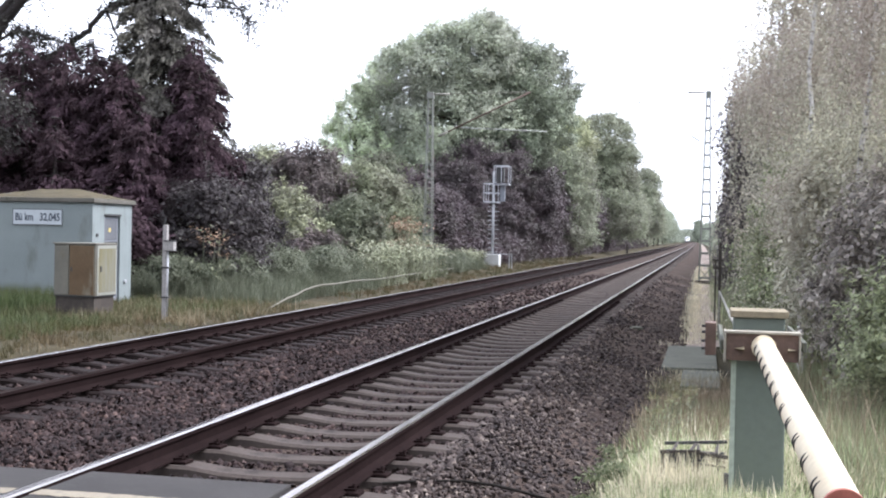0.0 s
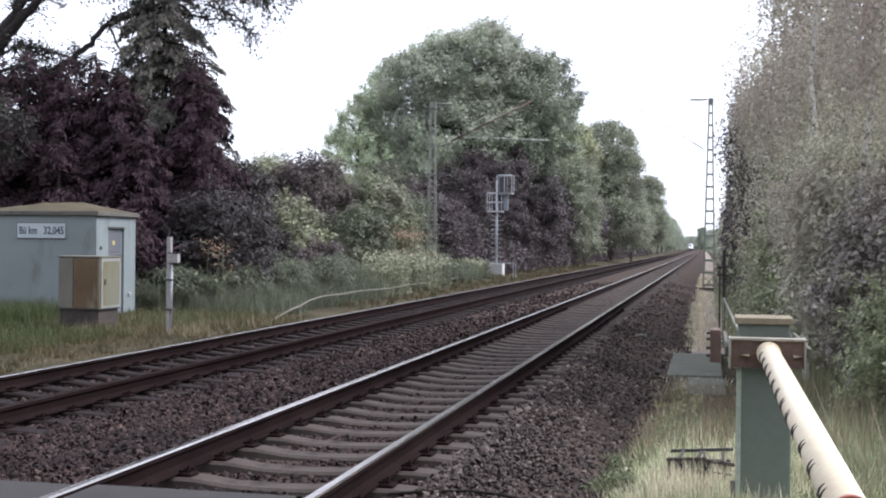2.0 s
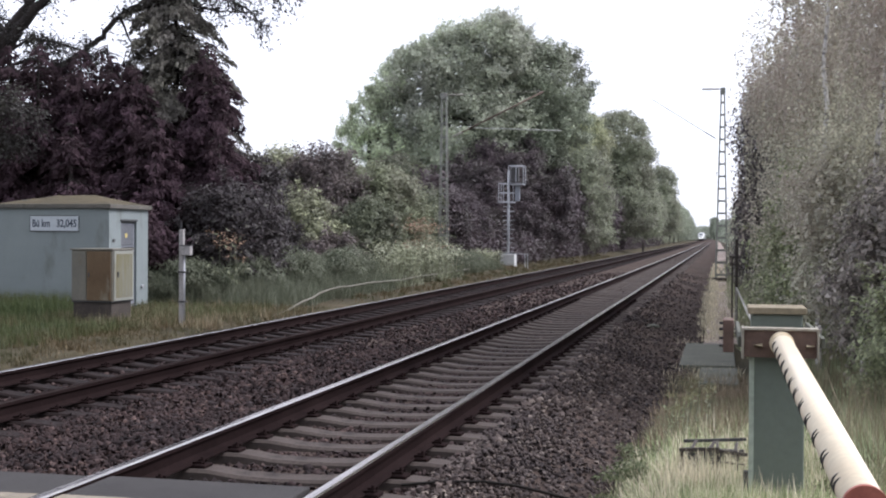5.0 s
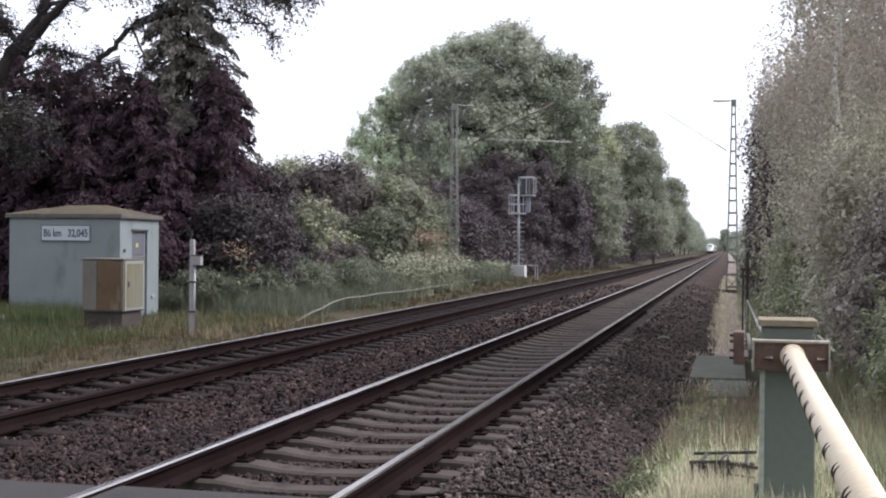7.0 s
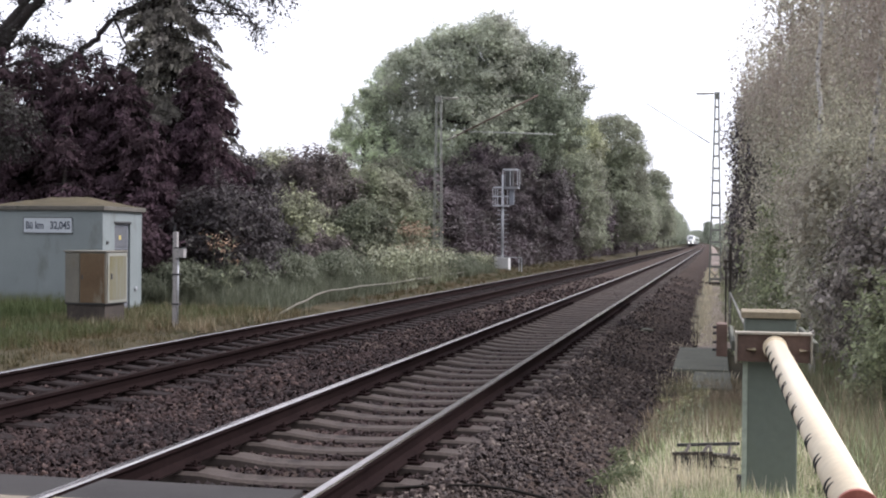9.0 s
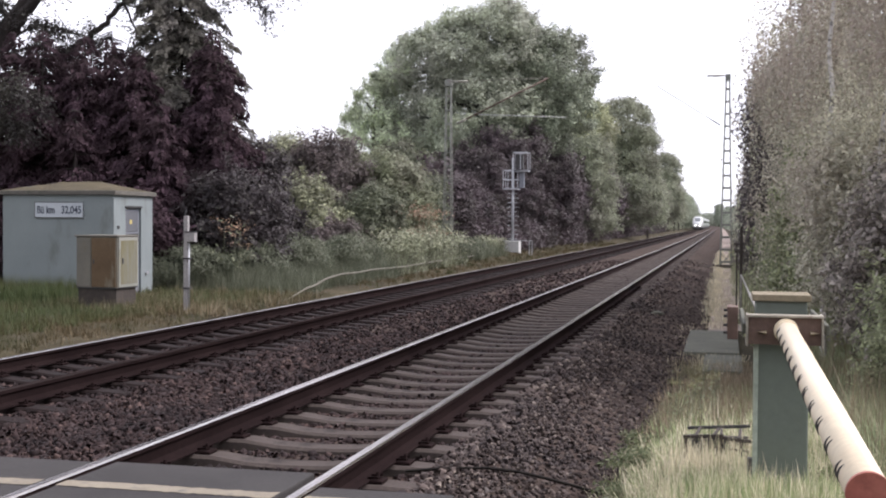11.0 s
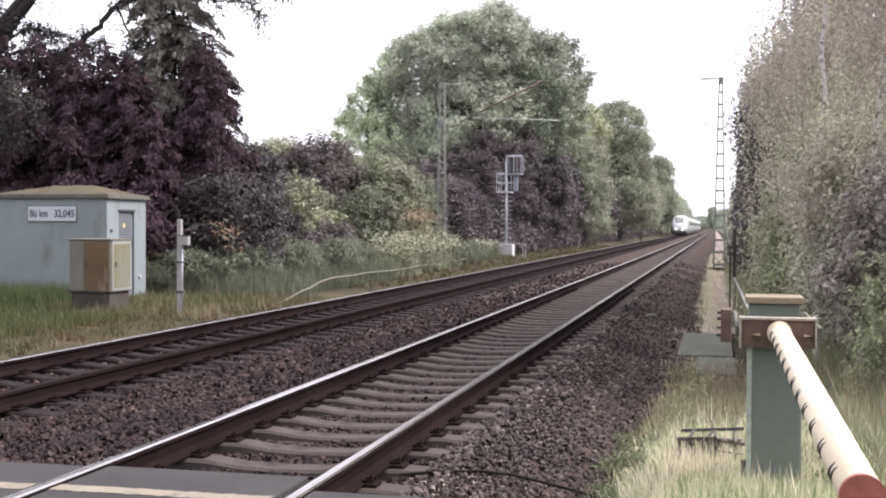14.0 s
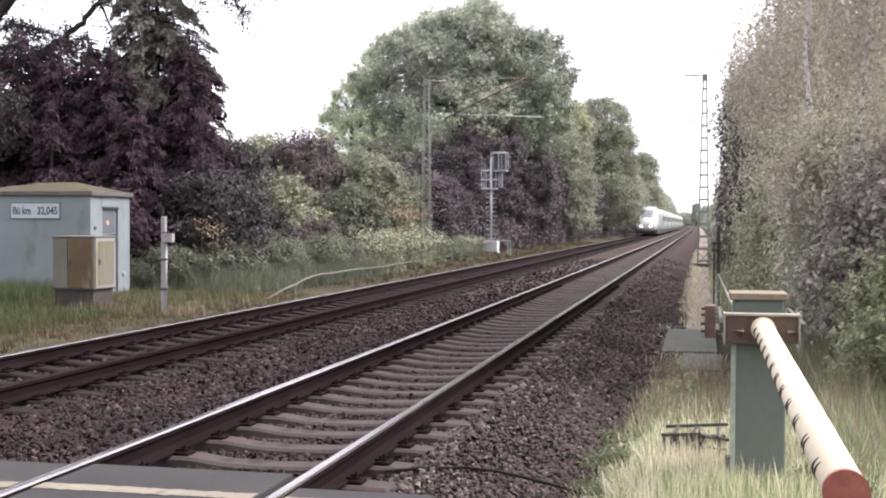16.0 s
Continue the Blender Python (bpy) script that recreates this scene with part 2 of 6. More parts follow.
M_MAST = surface("mast_olive_paint", [(0.3, (0.1425, 0.1496, 0.1284)), (0.7, (0.2169, 0.2203, 0.1965))], big=2, fine=24, rough=0.7, grime=((0.141, 0.07811, 0.04909), 4.0, 0.58))
M_WOOD = surface("bleached_timber", [(0.3, (0.1116, 0.1037, 0.0792)), (0.7, (0.1674, 0.1574, 0.1267))], big=3, fine=30, rough=0.85, stretch=(1, 0.2, 1))
M_DOORPANEL = surface("slate_door_panel", [(0.3, (0.09, 0.095, 0.105)), (0.7, (0.13, 0.135, 0.145))], fine=30, rough=0.6)
M_OLDSTEEL = surface("brown_weathered_steel", [(0.3, (0.04, 0.033, 0.028)), (0.7, (0.075, 0.062, 0.052))], fine=30, rough=0.8)
M_BARK = surface("bark", [(0.3, (0.0175, 0.0135, 0.0125)), (0.7, (0.04, 0.0325, 0.029))], big=3, fine=16, rough=0.95, bump=0.8, dist=0.03, stretch=(1, 1, 0.25))
M_BIRCH = surface("birch_bark", [(0.3, (0.561, 0.5355, 0.51)), (0.7, (0.68, 0.663, 0.6375))], big=3, fine=12, rough=0.85, grime=((0.051, 0.0425, 0.0425), 4.0, 0.5, (1, 1, 2)))
M_TRAIN = surface("train_white_paint", [(0.3, (0.5328, 0.54, 0.5325)), (0.7, (0.5772, 0.585, 0.5775))], big=0.3, fine=4, rough=0.3, bump=0.02, grime=((0.407, 0.405, 0.39), 0.5, 0.62))
# white train's side: its shading is put into a greyer paint than the nose
M_TRAINSIDE = surface("train_side_painted_shade", [(0.3, (0.2856, 0.3105, 0.289)), (0.7, (0.3264, 0.3538, 0.3302))], big=0.3, fine=4, rough=0.35, bump=0.02)
M_TRAINROOF = surface("train_grey_roof", [(0.3, (0.396, 0.4015, 0.3942)), (0.7, (0.468, 0.4745, 0.4672))], big=0.3, fine=4, rough=0.5, bump=0.02)
M_GLASS = plain("tinted_train_glass", (0.16, 0.17, 0.175), 0.08, 0.5, 0.0, 0.8)
M_LIGHT = plain("headlight_glow", (1.0, 0.97, 0.9), 0.3, 0.0, 6.0)
M_YELLOW = plain("yellow_sticker", (0.45, 0.37, 0.14), 0.6)

def shades(mid, lo=0.72, hi=1.4):
    return [(0.0, tuple(c * lo for c in mid)), (0.6, mid), (1.0, tuple(c * hi for c in mid))]


L_CONIFER = leafy("dark_conifer_needles", shades((0.06694, 0.04317, 0.05358), 0.85, 1.2), (0.05938, 0.04129, 0.04401), 0.5, 0.3, rough=0.8, spec=0.05)
L_CONGREEN = leafy("olive_conifer_needles", shades((0.1502, 0.1428, 0.1144)), (0.1142, 0.103, 0.09101), 0.6, 0.3)
# overhanging leaves seen against the sky: their backlit shade is in the colour
L_SHADE = leafy("backlit_shade_leaves", shades((0.05967, 0.05787, 0.04641)), (0.0431, 0.039, 0.03845), 0.6, 0.3)
L_BUSH = leafy("bush_leaves", shades((0.1499, 0.1661, 0.1099)), (0.125, 0.1222, 0.09548), 0.5, 0.4)
L_BUSHLIGHT = leafy("pale_shrub_leaves", shades((0.2469, 0.2677, 0.1741)), (0.2001, 0.1927, 0.1469), 0.6, 0.4)
L_TREE = leafy("oak_leaves", shades((0.44, 0.478, 0.36), 0.8, 1.3), (0.3585, 0.3588, 0.3131), 0.16, 0.5)
L_TREEDARK = leafy("dark_oak_leaves", shades((0.2906, 0.3305, 0.2378)), (0.2117, 0.2171, 0.1735), 0.16, 0.4)
L_TREELIGHT = leafy("poplar_leaves", shades((0.6248, 0.6949, 0.4978)), (0.527, 0.5519, 0.4252), 0.2, 0.5)
L_BIRCH = leafy("birch_leaves", shades((0.4895, 0.4781, 0.3727), 0.7, 1.35), (0.4301, 0.3638, 0.3183), 0.4, 0.45)
L_COPPER = leafy("greyish_copper_leaves", shades((0.325, 0.2925, 0.26), 0.6, 1.6), (0.195, 0.1625, 0.1482), 0.5, 0.4)
L_DUSK = leafy("dusky_purple_brown_leaves", shades((0.165, 0.145, 0.14), 0.6, 1.5), (0.11, 0.092, 0.095), 0.5, 0.4)
# row foliage in two tones: shade and sunlight painted into the leaf colours
L_ROW = leafy("row_leaves_painted_shade", shades((0.2682, 0.2911, 0.2041)), (0.1979, 0.1931, 0.1531), 0.12, 0.45)
L_ROWLIGHT = leafy("row_leaves_painted_sun", shades((0.3668, 0.3885, 0.2371)), (0.2494, 0.2465, 0.1757), 0.12, 0.45)
L_DARKBUSH = leafy("dark_shrub_leaves", [(0.0, (0.04055, 0.03378, 0.03693)), (0.8, (0.07096, 0.06061, 0.05989)), (0.93, (0.1014, 0.09638, 0.08484)), (1.0, (0.2027, 0.1987, 0.1647))], (0.0588, 0.04968, 0.0499), 0.6, 0.35)
L_REDBUSH = leafy("brownish_shrub_leaves", shades((0.145, 0.118, 0.114)), (0.13, 0.115, 0.102), 0.5, 0.4)
L_YGREEN = leafy("yellow_green_sprays", shades((0.2999, 0.315, 0.2009), 0.6, 1.6), (0.2099, 0.2051, 0.162), 0.7, 0.4)
L_HEDGE = leafy("thicket_leaves", shades((0.3118, 0.3413, 0.2041), 0.6, 1.7), (0.2599, 0.249, 0.17), 0.5, 0.45)
# shade below the big crowns is put into this dark purple leaf colour
L_PURPLE = leafy("shade_toned_leaves", shades((0.08497, 0.06503, 0.07132), 0.85, 1.2), (0.07842, 0.07275, 0.06385), 0.4, 0.3)
# haze of distance, put into a greyer and bluer leaf colour
L_FAR = leafy("haze_toned_distant_leaves", shades((0.2659, 0.2969, 0.23)), (0.2239, 0.245, 0.1978), 0.08, 0.5)
L_GRASS = leafy("meadow_grass", [(0.0, (0.077, 0.1077, 0.0462)), (0.5, (0.2618, 0.3216, 0.154)), (0.85, (0.5236, 0.576, 0.3157)), (1.0, (0.924, 0.9126, 0.616))], (0.2464, 0.2992, 0.1386), 1.6, 0.45)
L_RANK = leafy("dull_rank_grass", shades((0.2315, 0.274, 0.1556), 0.6, 1.9), (0.2625, 0.2399, 0.1482), 1.4, 0.4)
L_DRY = leafy("dry_straw_grass", [(0.0, (0.4836, 0.4222, 0.2984)), (0.6, (0.7422, 0.6582, 0.4841)), (1.0, (0.9812, 0.9078, 0.7078))], (0.5693, 0.5238, 0.3632), 0.8, 0.4)
L_TAN = leafy("tan_verge_grass", [(0.0, (0.06867, 0.05235, 0.02477)), (0.6, (0.1109, 0.08224, 0.0428)), (1.0, (0.1584, 0.1246, 0.07432))], (0.05282, 0.05982, 0.02477), 0.5, 0.3)
L_RUSTY = leafy("rusty_withered_grass", [(0.0, (0.108, 0.0784, 0.042)), (0.6, (0.198, 0.1519, 0.08925)), (1.0, (0.306, 0.2646, 0.1785))], (0.09, 0.1029, 0.04725), 0.7, 0.35)
L_RUSTYPALE = leafy("tan_withered_grass", shades((0.27, 0.2115, 0.1485), 0.5, 1.5), (0.18, 0.171, 0.099), 0.9, 0.35)
L_WEED = leafy("grey_green_weeds", [(0.0, (0.08879, 0.1004, 0.0659)), (0.6, (0.1471, 0.1633, 0.1106)), (1.0, (0.2339, 0.253, 0.1876))], (0.1242, 0.1305, 0.0885), 0.5, 0.4)
L_VERGE = leafy("olive_verge_grass", [(0.0, (0.03644, 0.05323, 0.01773)), (0.6, (0.06504, 0.0887, 0.03292)), (1.0, (0.1041, 0.1242, 0.05573))], (0.07806, 0.0769, 0.0304), 0.3, 0.35)
L_UMBEL = leafy("pale_flower_heads", [(0.0, (0.2141, 0.2317, 0.1431)), (1.0, (0.4496, 0.453, 0.3455))], (0.2785, 0.2949, 0.1907), 0.9, 0.3)
L_BROWN = leafy("withered_brown_heads", [(0.0, (0.192, 0.12, 0.078)), (1.0, (0.408, 0.276, 0.192))], (0.288, 0.204, 0.144), 0.9, 0.2)
L_YELLOW = leafy("yellow_green_flower_tops", [(0.0, (0.12, 0.126, 0.054)), (1.0, (0.252, 0.24, 0.12))], (0.168, 0.168, 0.078), 2.0, 0.35)
L_PALEFLOWER = leafy("white_petals", [(0.0, (0.6, 0.6, 0.52)), (1.0, (0.74, 0.74, 0.7))], (0.65, 0.65, 0.55), 2.0, 0.2)
L_LOW = leafy("broad_weed_leaves", [(0.0, (0.0893, 0.113, 0.051)), (0.6, (0.152, 0.178, 0.0935)), (1.0, (0.25, 0.258, 0.162))], (0.125, 0.137, 0.068), 2.0, 0.35)


# ---- mesh helpers ----
def mesh_from(name, verts, faces, mats, smooth=False, idx=None):
    me = bpy.data.meshes.new(name)
    me.from_pydata([tuple(v) for v in verts], [], faces)
    for m in mats if isinstance(mats, (list, tuple)) else [mats]:
        me.materials.append(m)
    if idx is not None:
        me.polygons.foreach_set("material_index", idx)
    if smooth:
        me.polygons.foreach_set("use_smooth", [True] * len(me.polygons))
    me.update()
    return me


def from_arrays(name, verts, quads, mats):
    """A mesh from numpy arrays, all faces of the same size."""
    me = bpy.data.meshes.new(name)
    verts, quads = np.ascontiguousarray(verts, np.float32), np.ascontiguousarray(quads, np.int32)
    me.vertices.add(len(verts))
    me.vertices.foreach_set("co", verts.ravel())
    k = quads.shape[1]
    me.loops.add(quads.size)
    me.loops.foreach_set("vertex_index", quads.ravel())
    me.polygons.add(len(quads))
    me.polygons.foreach_set("loop_start", np.arange(0, quads.size, k, dtype=np.int32))
    me.materials.append(mats)
    me.update(calc_edges=True)
    return me


def under(ob, parent):
    ob.parent = parent
    return ob


def part(name, bm, mats, parent, label=""):
    me = bpy.data.meshes.new(name)
    bm.to_mesh(me)
    bm.free()
    for m in mats if isinstance(mats, (list, tuple)) else [mats]:
        me.materials.append(m)
    ob = new(name, me)
    if parent:
        ob.parent = parent
    return tagged(ob, label)


def thing(name, label, category, at=(0, 0, 0), group="", kind=""):
    ob = new(name)
    ob.location = at
    ob.empty_display_size = 0.2
    return tagged(ob, label, category, group, kind)


def box_bm(lo, hi, bevel=0.0, bm=None):
    bm = bm or bmesh.new()
    lo, hi = Vector(lo), Vector(hi)
    r = bmesh.ops.create_cube(bm, size=1, matrix=Matrix.Translation((lo + hi) / 2) @ Matrix.Diagonal((*(hi - lo), 1)))
    if bevel:
        es = list({e for v in r["verts"] for e in v.link_edges})
        bmesh.ops.bevel(bm, geom=es, offset=bevel, segments=2, affect="EDGES", profile=0.6)
    return bm


def bar_bm(p, q, w, d=None, bm=None):
    """A straight bar of rectangular section from p to q."""
    bm = bm or bmesh.new()
    p, q = Vector(p), Vector(q)
    ax = q - p
    rot = ax.to_track_quat("Z", "Y").to_matrix().to_4x4()
    bmesh.ops.create_cube(bm, size=1, matrix=Matrix.Translation((p + q) / 2) @ rot @ Matrix.Diagonal((w, d or w, ax.length, 1)))
    return bm


def rod_bm(p, q, r1, r2=None, seg=12, bm=None):
    bm = bm or bmesh.new()
    p, q = Vector(p), Vector(q)
    ax = q - p
    rot = ax.to_track_quat("Z", "Y").to_matrix().to_4x4()
    bmesh.ops.create_cone(bm, cap_ends=True, segments=seg, radius1=r1, radius2=r1 if r2 is None else r2, depth=ax.length, matrix=Matrix.Translation((p + q) / 2) @ rot)
    for f in bm.faces:
        f.smooth = len(f.verts) == 4
    return bm


def tube_arrays(path, radii, seg=7):
    """Vertices and quads of a tapered tube along points."""
    pts = np.asarray(path, float)
    n = len(pts)
    tang = np.gradient(pts, axis=0)
    tang /= np.linalg.norm(tang, axis=1)[:, None] + 1e-9
    ref = np.array([0.31, 0.93, 0.17])
    a = np.cross(tang, ref)
    a /= np.linalg.norm(a, axis=1)[:, None] + 1e-9
    b = np.cross(tang, a)
    ang = np.linspace(0, 2 * np.pi, seg, endpoint=False)
    v = pts[:, None] + np.asarray(radii, float)[:, None, None] * (np.cos(ang)[None, :, None] * a[:, None] + np.sin(ang)[None, :, None] * b[:, None])
    i, j = np.meshgrid(np.arange(n - 1), np.arange(seg), indexing="ij")
    q = np.stack([i * seg + j, i * seg + (j + 1) % seg, (i + 1) * seg + (j + 1) % seg, (i + 1) * seg + j], -1).reshape(-1, 4)
    return v.reshape(-1, 3), q


def tube_thing(name, path, radius, mat, parent=None, label="", seg=8):
    v, q = tube_arrays(path, [radius] * len(path), seg)
    me = from_arrays(name, v, q, mat)
    me.polygons.foreach_set("use_smooth", [True] * len(me.polygons))
    ob = new(name, me)
    if parent:
        ob.parent = parent
    return tagged(ob, label)


def leaf_mesh(name, centres, length, width, mat, rng, up=0.35, hang=0.0, simple=True, out=None, axis=None):
    """Small pointed leaves at the centres. out: the way that each leaf faces, axis: the way that it points, both loosely followed;
    up: how far leaves lie flat, hang: how far they point down."""
    n = len(centres)
    nor = rng.normal(size=(n, 3))
    if out is None:
        nor[:, 2] = np.abs(nor[:, 2]) + up
    else:
        nor = nor * 0.5 + out
        nor[:, 2] += up
    nor /= np.linalg.norm(nor, axis=1)[:, None]
    ax = rng.normal(size=(n, 3)) * (0.45 if axis is not None else 1.0)
    if axis is not None:
        ax += axis
    ax[:, 2] -= hang
    ax -= nor * (ax * nor).sum(1)[:, None]
    ax /= np.linalg.norm(ax, axis=1)[:, None] + 1e-9
    sd = np.cross(nor, ax)
    s = rng.uniform(0.6, 1.3, size=(n, 1))
    L, W = ax * length * s * 0.5, sd * width * s * 0.5
    fold = nor * (width * 0.18) * s
    if simple:
        v = np.stack([centres - L * 0.8 + W, centres - L * 0.8 - W, centres + L * 1.25], 1).reshape(-1, 3)
        return from_arrays(name, v, np.arange(n * 3).reshape(-1, 3), mat)
    v = np.stack([centres - L, centres + W - L * 0.15 + fold, centres + L, centres - W - L * 0.15 + fold], 1).reshape(-1, 3)
    return from_arrays(name, v, np.arange(n * 4).reshape(-1, 4), mat)


# ---- plants ----
def unit(v):
    return v / (np.linalg.norm(v, axis=-1, keepdims=True) + 1e-9)


def crown_clumps(rng, lobes, size):
    """Clumps over the skins of ellipsoid lobes (x, y, z, rx, ry, rz): rows of x, y, z, size and the way out."""
    lobes = np.asarray(lobes, float)
    rows = []
    for k, l in enumerate(lobes):
        a, b, c = l[3:]
        area = 4 * np.pi * (((a * b) ** 1.6 + (a * c) ** 1.6 + (b * c) ** 1.6) / 3) ** (1 / 1.6)
        n = max(6, int(area / (1.15 * size * size)))
        d = unit(rng.normal(size=(n, 3)))
        d[:, 2] = np.where(d[:, 2] < -0.7, -d[:, 2], d[:, 2])
        p = l[:3] + d * l[3:] * rng.uniform(0.78, 1.02, (n, 1))
        keep = np.ones(n, bool)
        for m, o in enumerate(lobes):
            if m != k:
                keep &= (((p - o[:3]) / o[3:]) ** 2).sum(1) > 0.55
        rows.append(np.concatenate([p, size * rng.uniform(0.55, 1.35, (n, 1)), unit(d / l[3:])], 1)[keep])
    return np.concatenate(rows)


def crown_leaves(rng, lobes, clumps, count, leaf, sprays, fill=0.16):
    """Leaf places and the way they face: on the outer sides of the clumps, some inside the lobes, some on twigs that stand out."""
    lobes = np.asarray(lobes, float)
    n_in, n_sp = int(count * fill), int(count * sprays)
    n = count - n_in - n_sp
    w = clumps[:, 3] ** 2
    k = rng.choice(len(clumps), n, p=w / w.sum())
    o = clumps[k, 4:]
    v = unit(rng.normal(size=(n, 3)) + 0.75 * o)
    pts = [clumps[k, :3] + v * clumps[k, 3:4] * [1, 1, 0.8] * np.clip(rng.normal(0.82, 0.2, (n, 1)), 0.1, 1.25)]
    outs = [unit(v + 0.6 * o)]
    vol = lobes[:, 3] * lobes[:, 4] * lobes[:, 5]
    k = rng.choice(len(lobes), n_in, p=vol / vol.sum())
    d = unit(rng.normal(size=(n_in, 3)))
    pts.append(lobes[k, :3] + d * lobes[k, 3:] * (0.3 + 0.55 * rng.random((n_in, 1))))
    outs.append(d)
    if n_sp:
        m = max(20, len(clumps) // 2)
        c = clumps[rng.integers(0, len(clumps), m)]
        way = unit(c[:, 4:] + [0, 0, 0.45] + rng.normal(size=(m, 3)) * 0.4)
        k = rng.integers(0, m, n_sp)
        reach = rng.random((n_sp, 1)) ** 0.8 * 1.7 * c[k, 3:4]
        pts.append(c[k, :3] + way[k] * reach - [0, 0, 0.1] * reach ** 2 + rng.normal(size=(n_sp, 3)) * leaf * 0.7)
        outs.append(unit(way[k] + [0, 0, 0.5]))
    return np.concatenate(pts), np.concatenate(outs)


def wood_mesh(name, base, fork, ends, radius, rng, mat, limbs=14):
    vs, qs, off = [], [], 0
    base, fork = np.array(base, float), np.array(fork, float)
    t = np.linspace(0, 1, 7)[:, None]
    stem = base + (fork - base) * t + rng.normal(size=(7, 3)) * [0.05, 0.05, 0] * radius * 4 * np.sin(np.pi * t)
    jobs = [(stem, np.linspace(radius * 1.25, radius * 0.7, 7))]
    for i in rng.permutation(len(ends))[:limbs]:
        end = np.array(ends[i][:3])
        st = stem[rng.integers(3, 7)]
        mid = (st + end) / 2 + np.array([0, 0, 0.12 * np.linalg.norm(end - st)]) + rng.normal(size=3) * 0.08 * np.linalg.norm(end - st)
        u = np.linspace(0, 1, 6)[:, None]
        jobs.append(((1 - u) ** 2 * st + 2 * u * (1 - u) * mid + u * u * end, np.linspace(radius * 0.5, radius * 0.06, 6)))
    for path, rad in jobs:
        v, q = tube_arrays(path, rad, 6)
        vs.append(v), qs.append(q + off)
        off += len(v)
    return from_arrays(name, np.concatenate(vs), np.concatenate(qs), mat)


def broadleaf(name, label, at, height, radius, skirt, leaves, leaf, mat, seed, clump=1.0, trunk=0.3, bark=None, hang=0.0, category="tree", group="", lobes=(), fine=False, sprays=0.1):
    """A tree or shrub: tapered trunk with limbs, crown of many leaves in clumps. skirt: height at which the crown begins; hang: leaves on hanging twigs."""
    rng = np.random.default_rng(seed)
    t = thing(name, label, category, at, group)
    rx, ry = radius if isinstance(radius, tuple) else (radius, radius)
    rz = (height - skirt) / 2
    if not lobes:
        rx, ry, rz = max(rx - 0.6 * clump, rx * 0.6), max(ry - 0.6 * clump, ry * 0.6), max(rz - 0.4 * clump, rz * 0.6)
        lobes = [(0, 0, skirt + rz, rx * 0.94, ry * 0.94, rz)]
        if category != "weed":      # an uneven outline: smaller lobes that bulge out of the main one
            for _ in range(5):
                d = unit(rng.normal(size=3))
                k = rng.uniform(0.38, 0.5)
                lobes.append((d[0] * rx * 0.6, d[1] * ry * 0.6, skirt + rz + d[2] * rz * 0.6, rx * k, ry * k, rz * k))
    clumps = crown_clumps(rng, lobes, clump)
    weed = category == "weed"
    lean = 0.02 if weed else 0.3
    stem = "stem" if weed else "trunk"
    under(new(stem, wood_mesh(stem, (0, 0, -0.1 if weed else -0.6), (rng.normal() * lean, rng.normal() * lean, skirt + rz * 1.2), clumps, trunk, rng, bark or M_BARK, 0 if weed else 14)), t)
    if hang > 0:
        run = 11
        pts, outs = crown_leaves(rng, lobes, clumps, leaves // run, leaf, 0.0, 0.1)
        n = len(pts)
        drop = np.cumsum(rng.uniform(0.3, 1.3, (n, run)), 1) * leaf * 0.9
        sway = rng.normal(size=(n, 1, 3)) * drop[:, :, None] * 0.06 + rng.normal(size=(n, run, 3)) * leaf * 0.35
        pts = (pts[:, None] + sway - np.stack([drop * 0, drop * 0, drop], -1)).reshape(-1, 3)
        outs = np.repeat(outs, run, 0)
    else:
        pts, outs = crown_leaves(rng, lobes, clumps, leaves, leaf, 0.0 if weed else sprays)
    keep = pts[:, 2] > 0.05
    under(new("crown", leaf_mesh("crown", pts[keep], leaf, leaf * (0.36 if weed else 0.66), mat, rng, up=0.25, hang=hang, simple=not fine, out=outs[keep])), t)
    return t


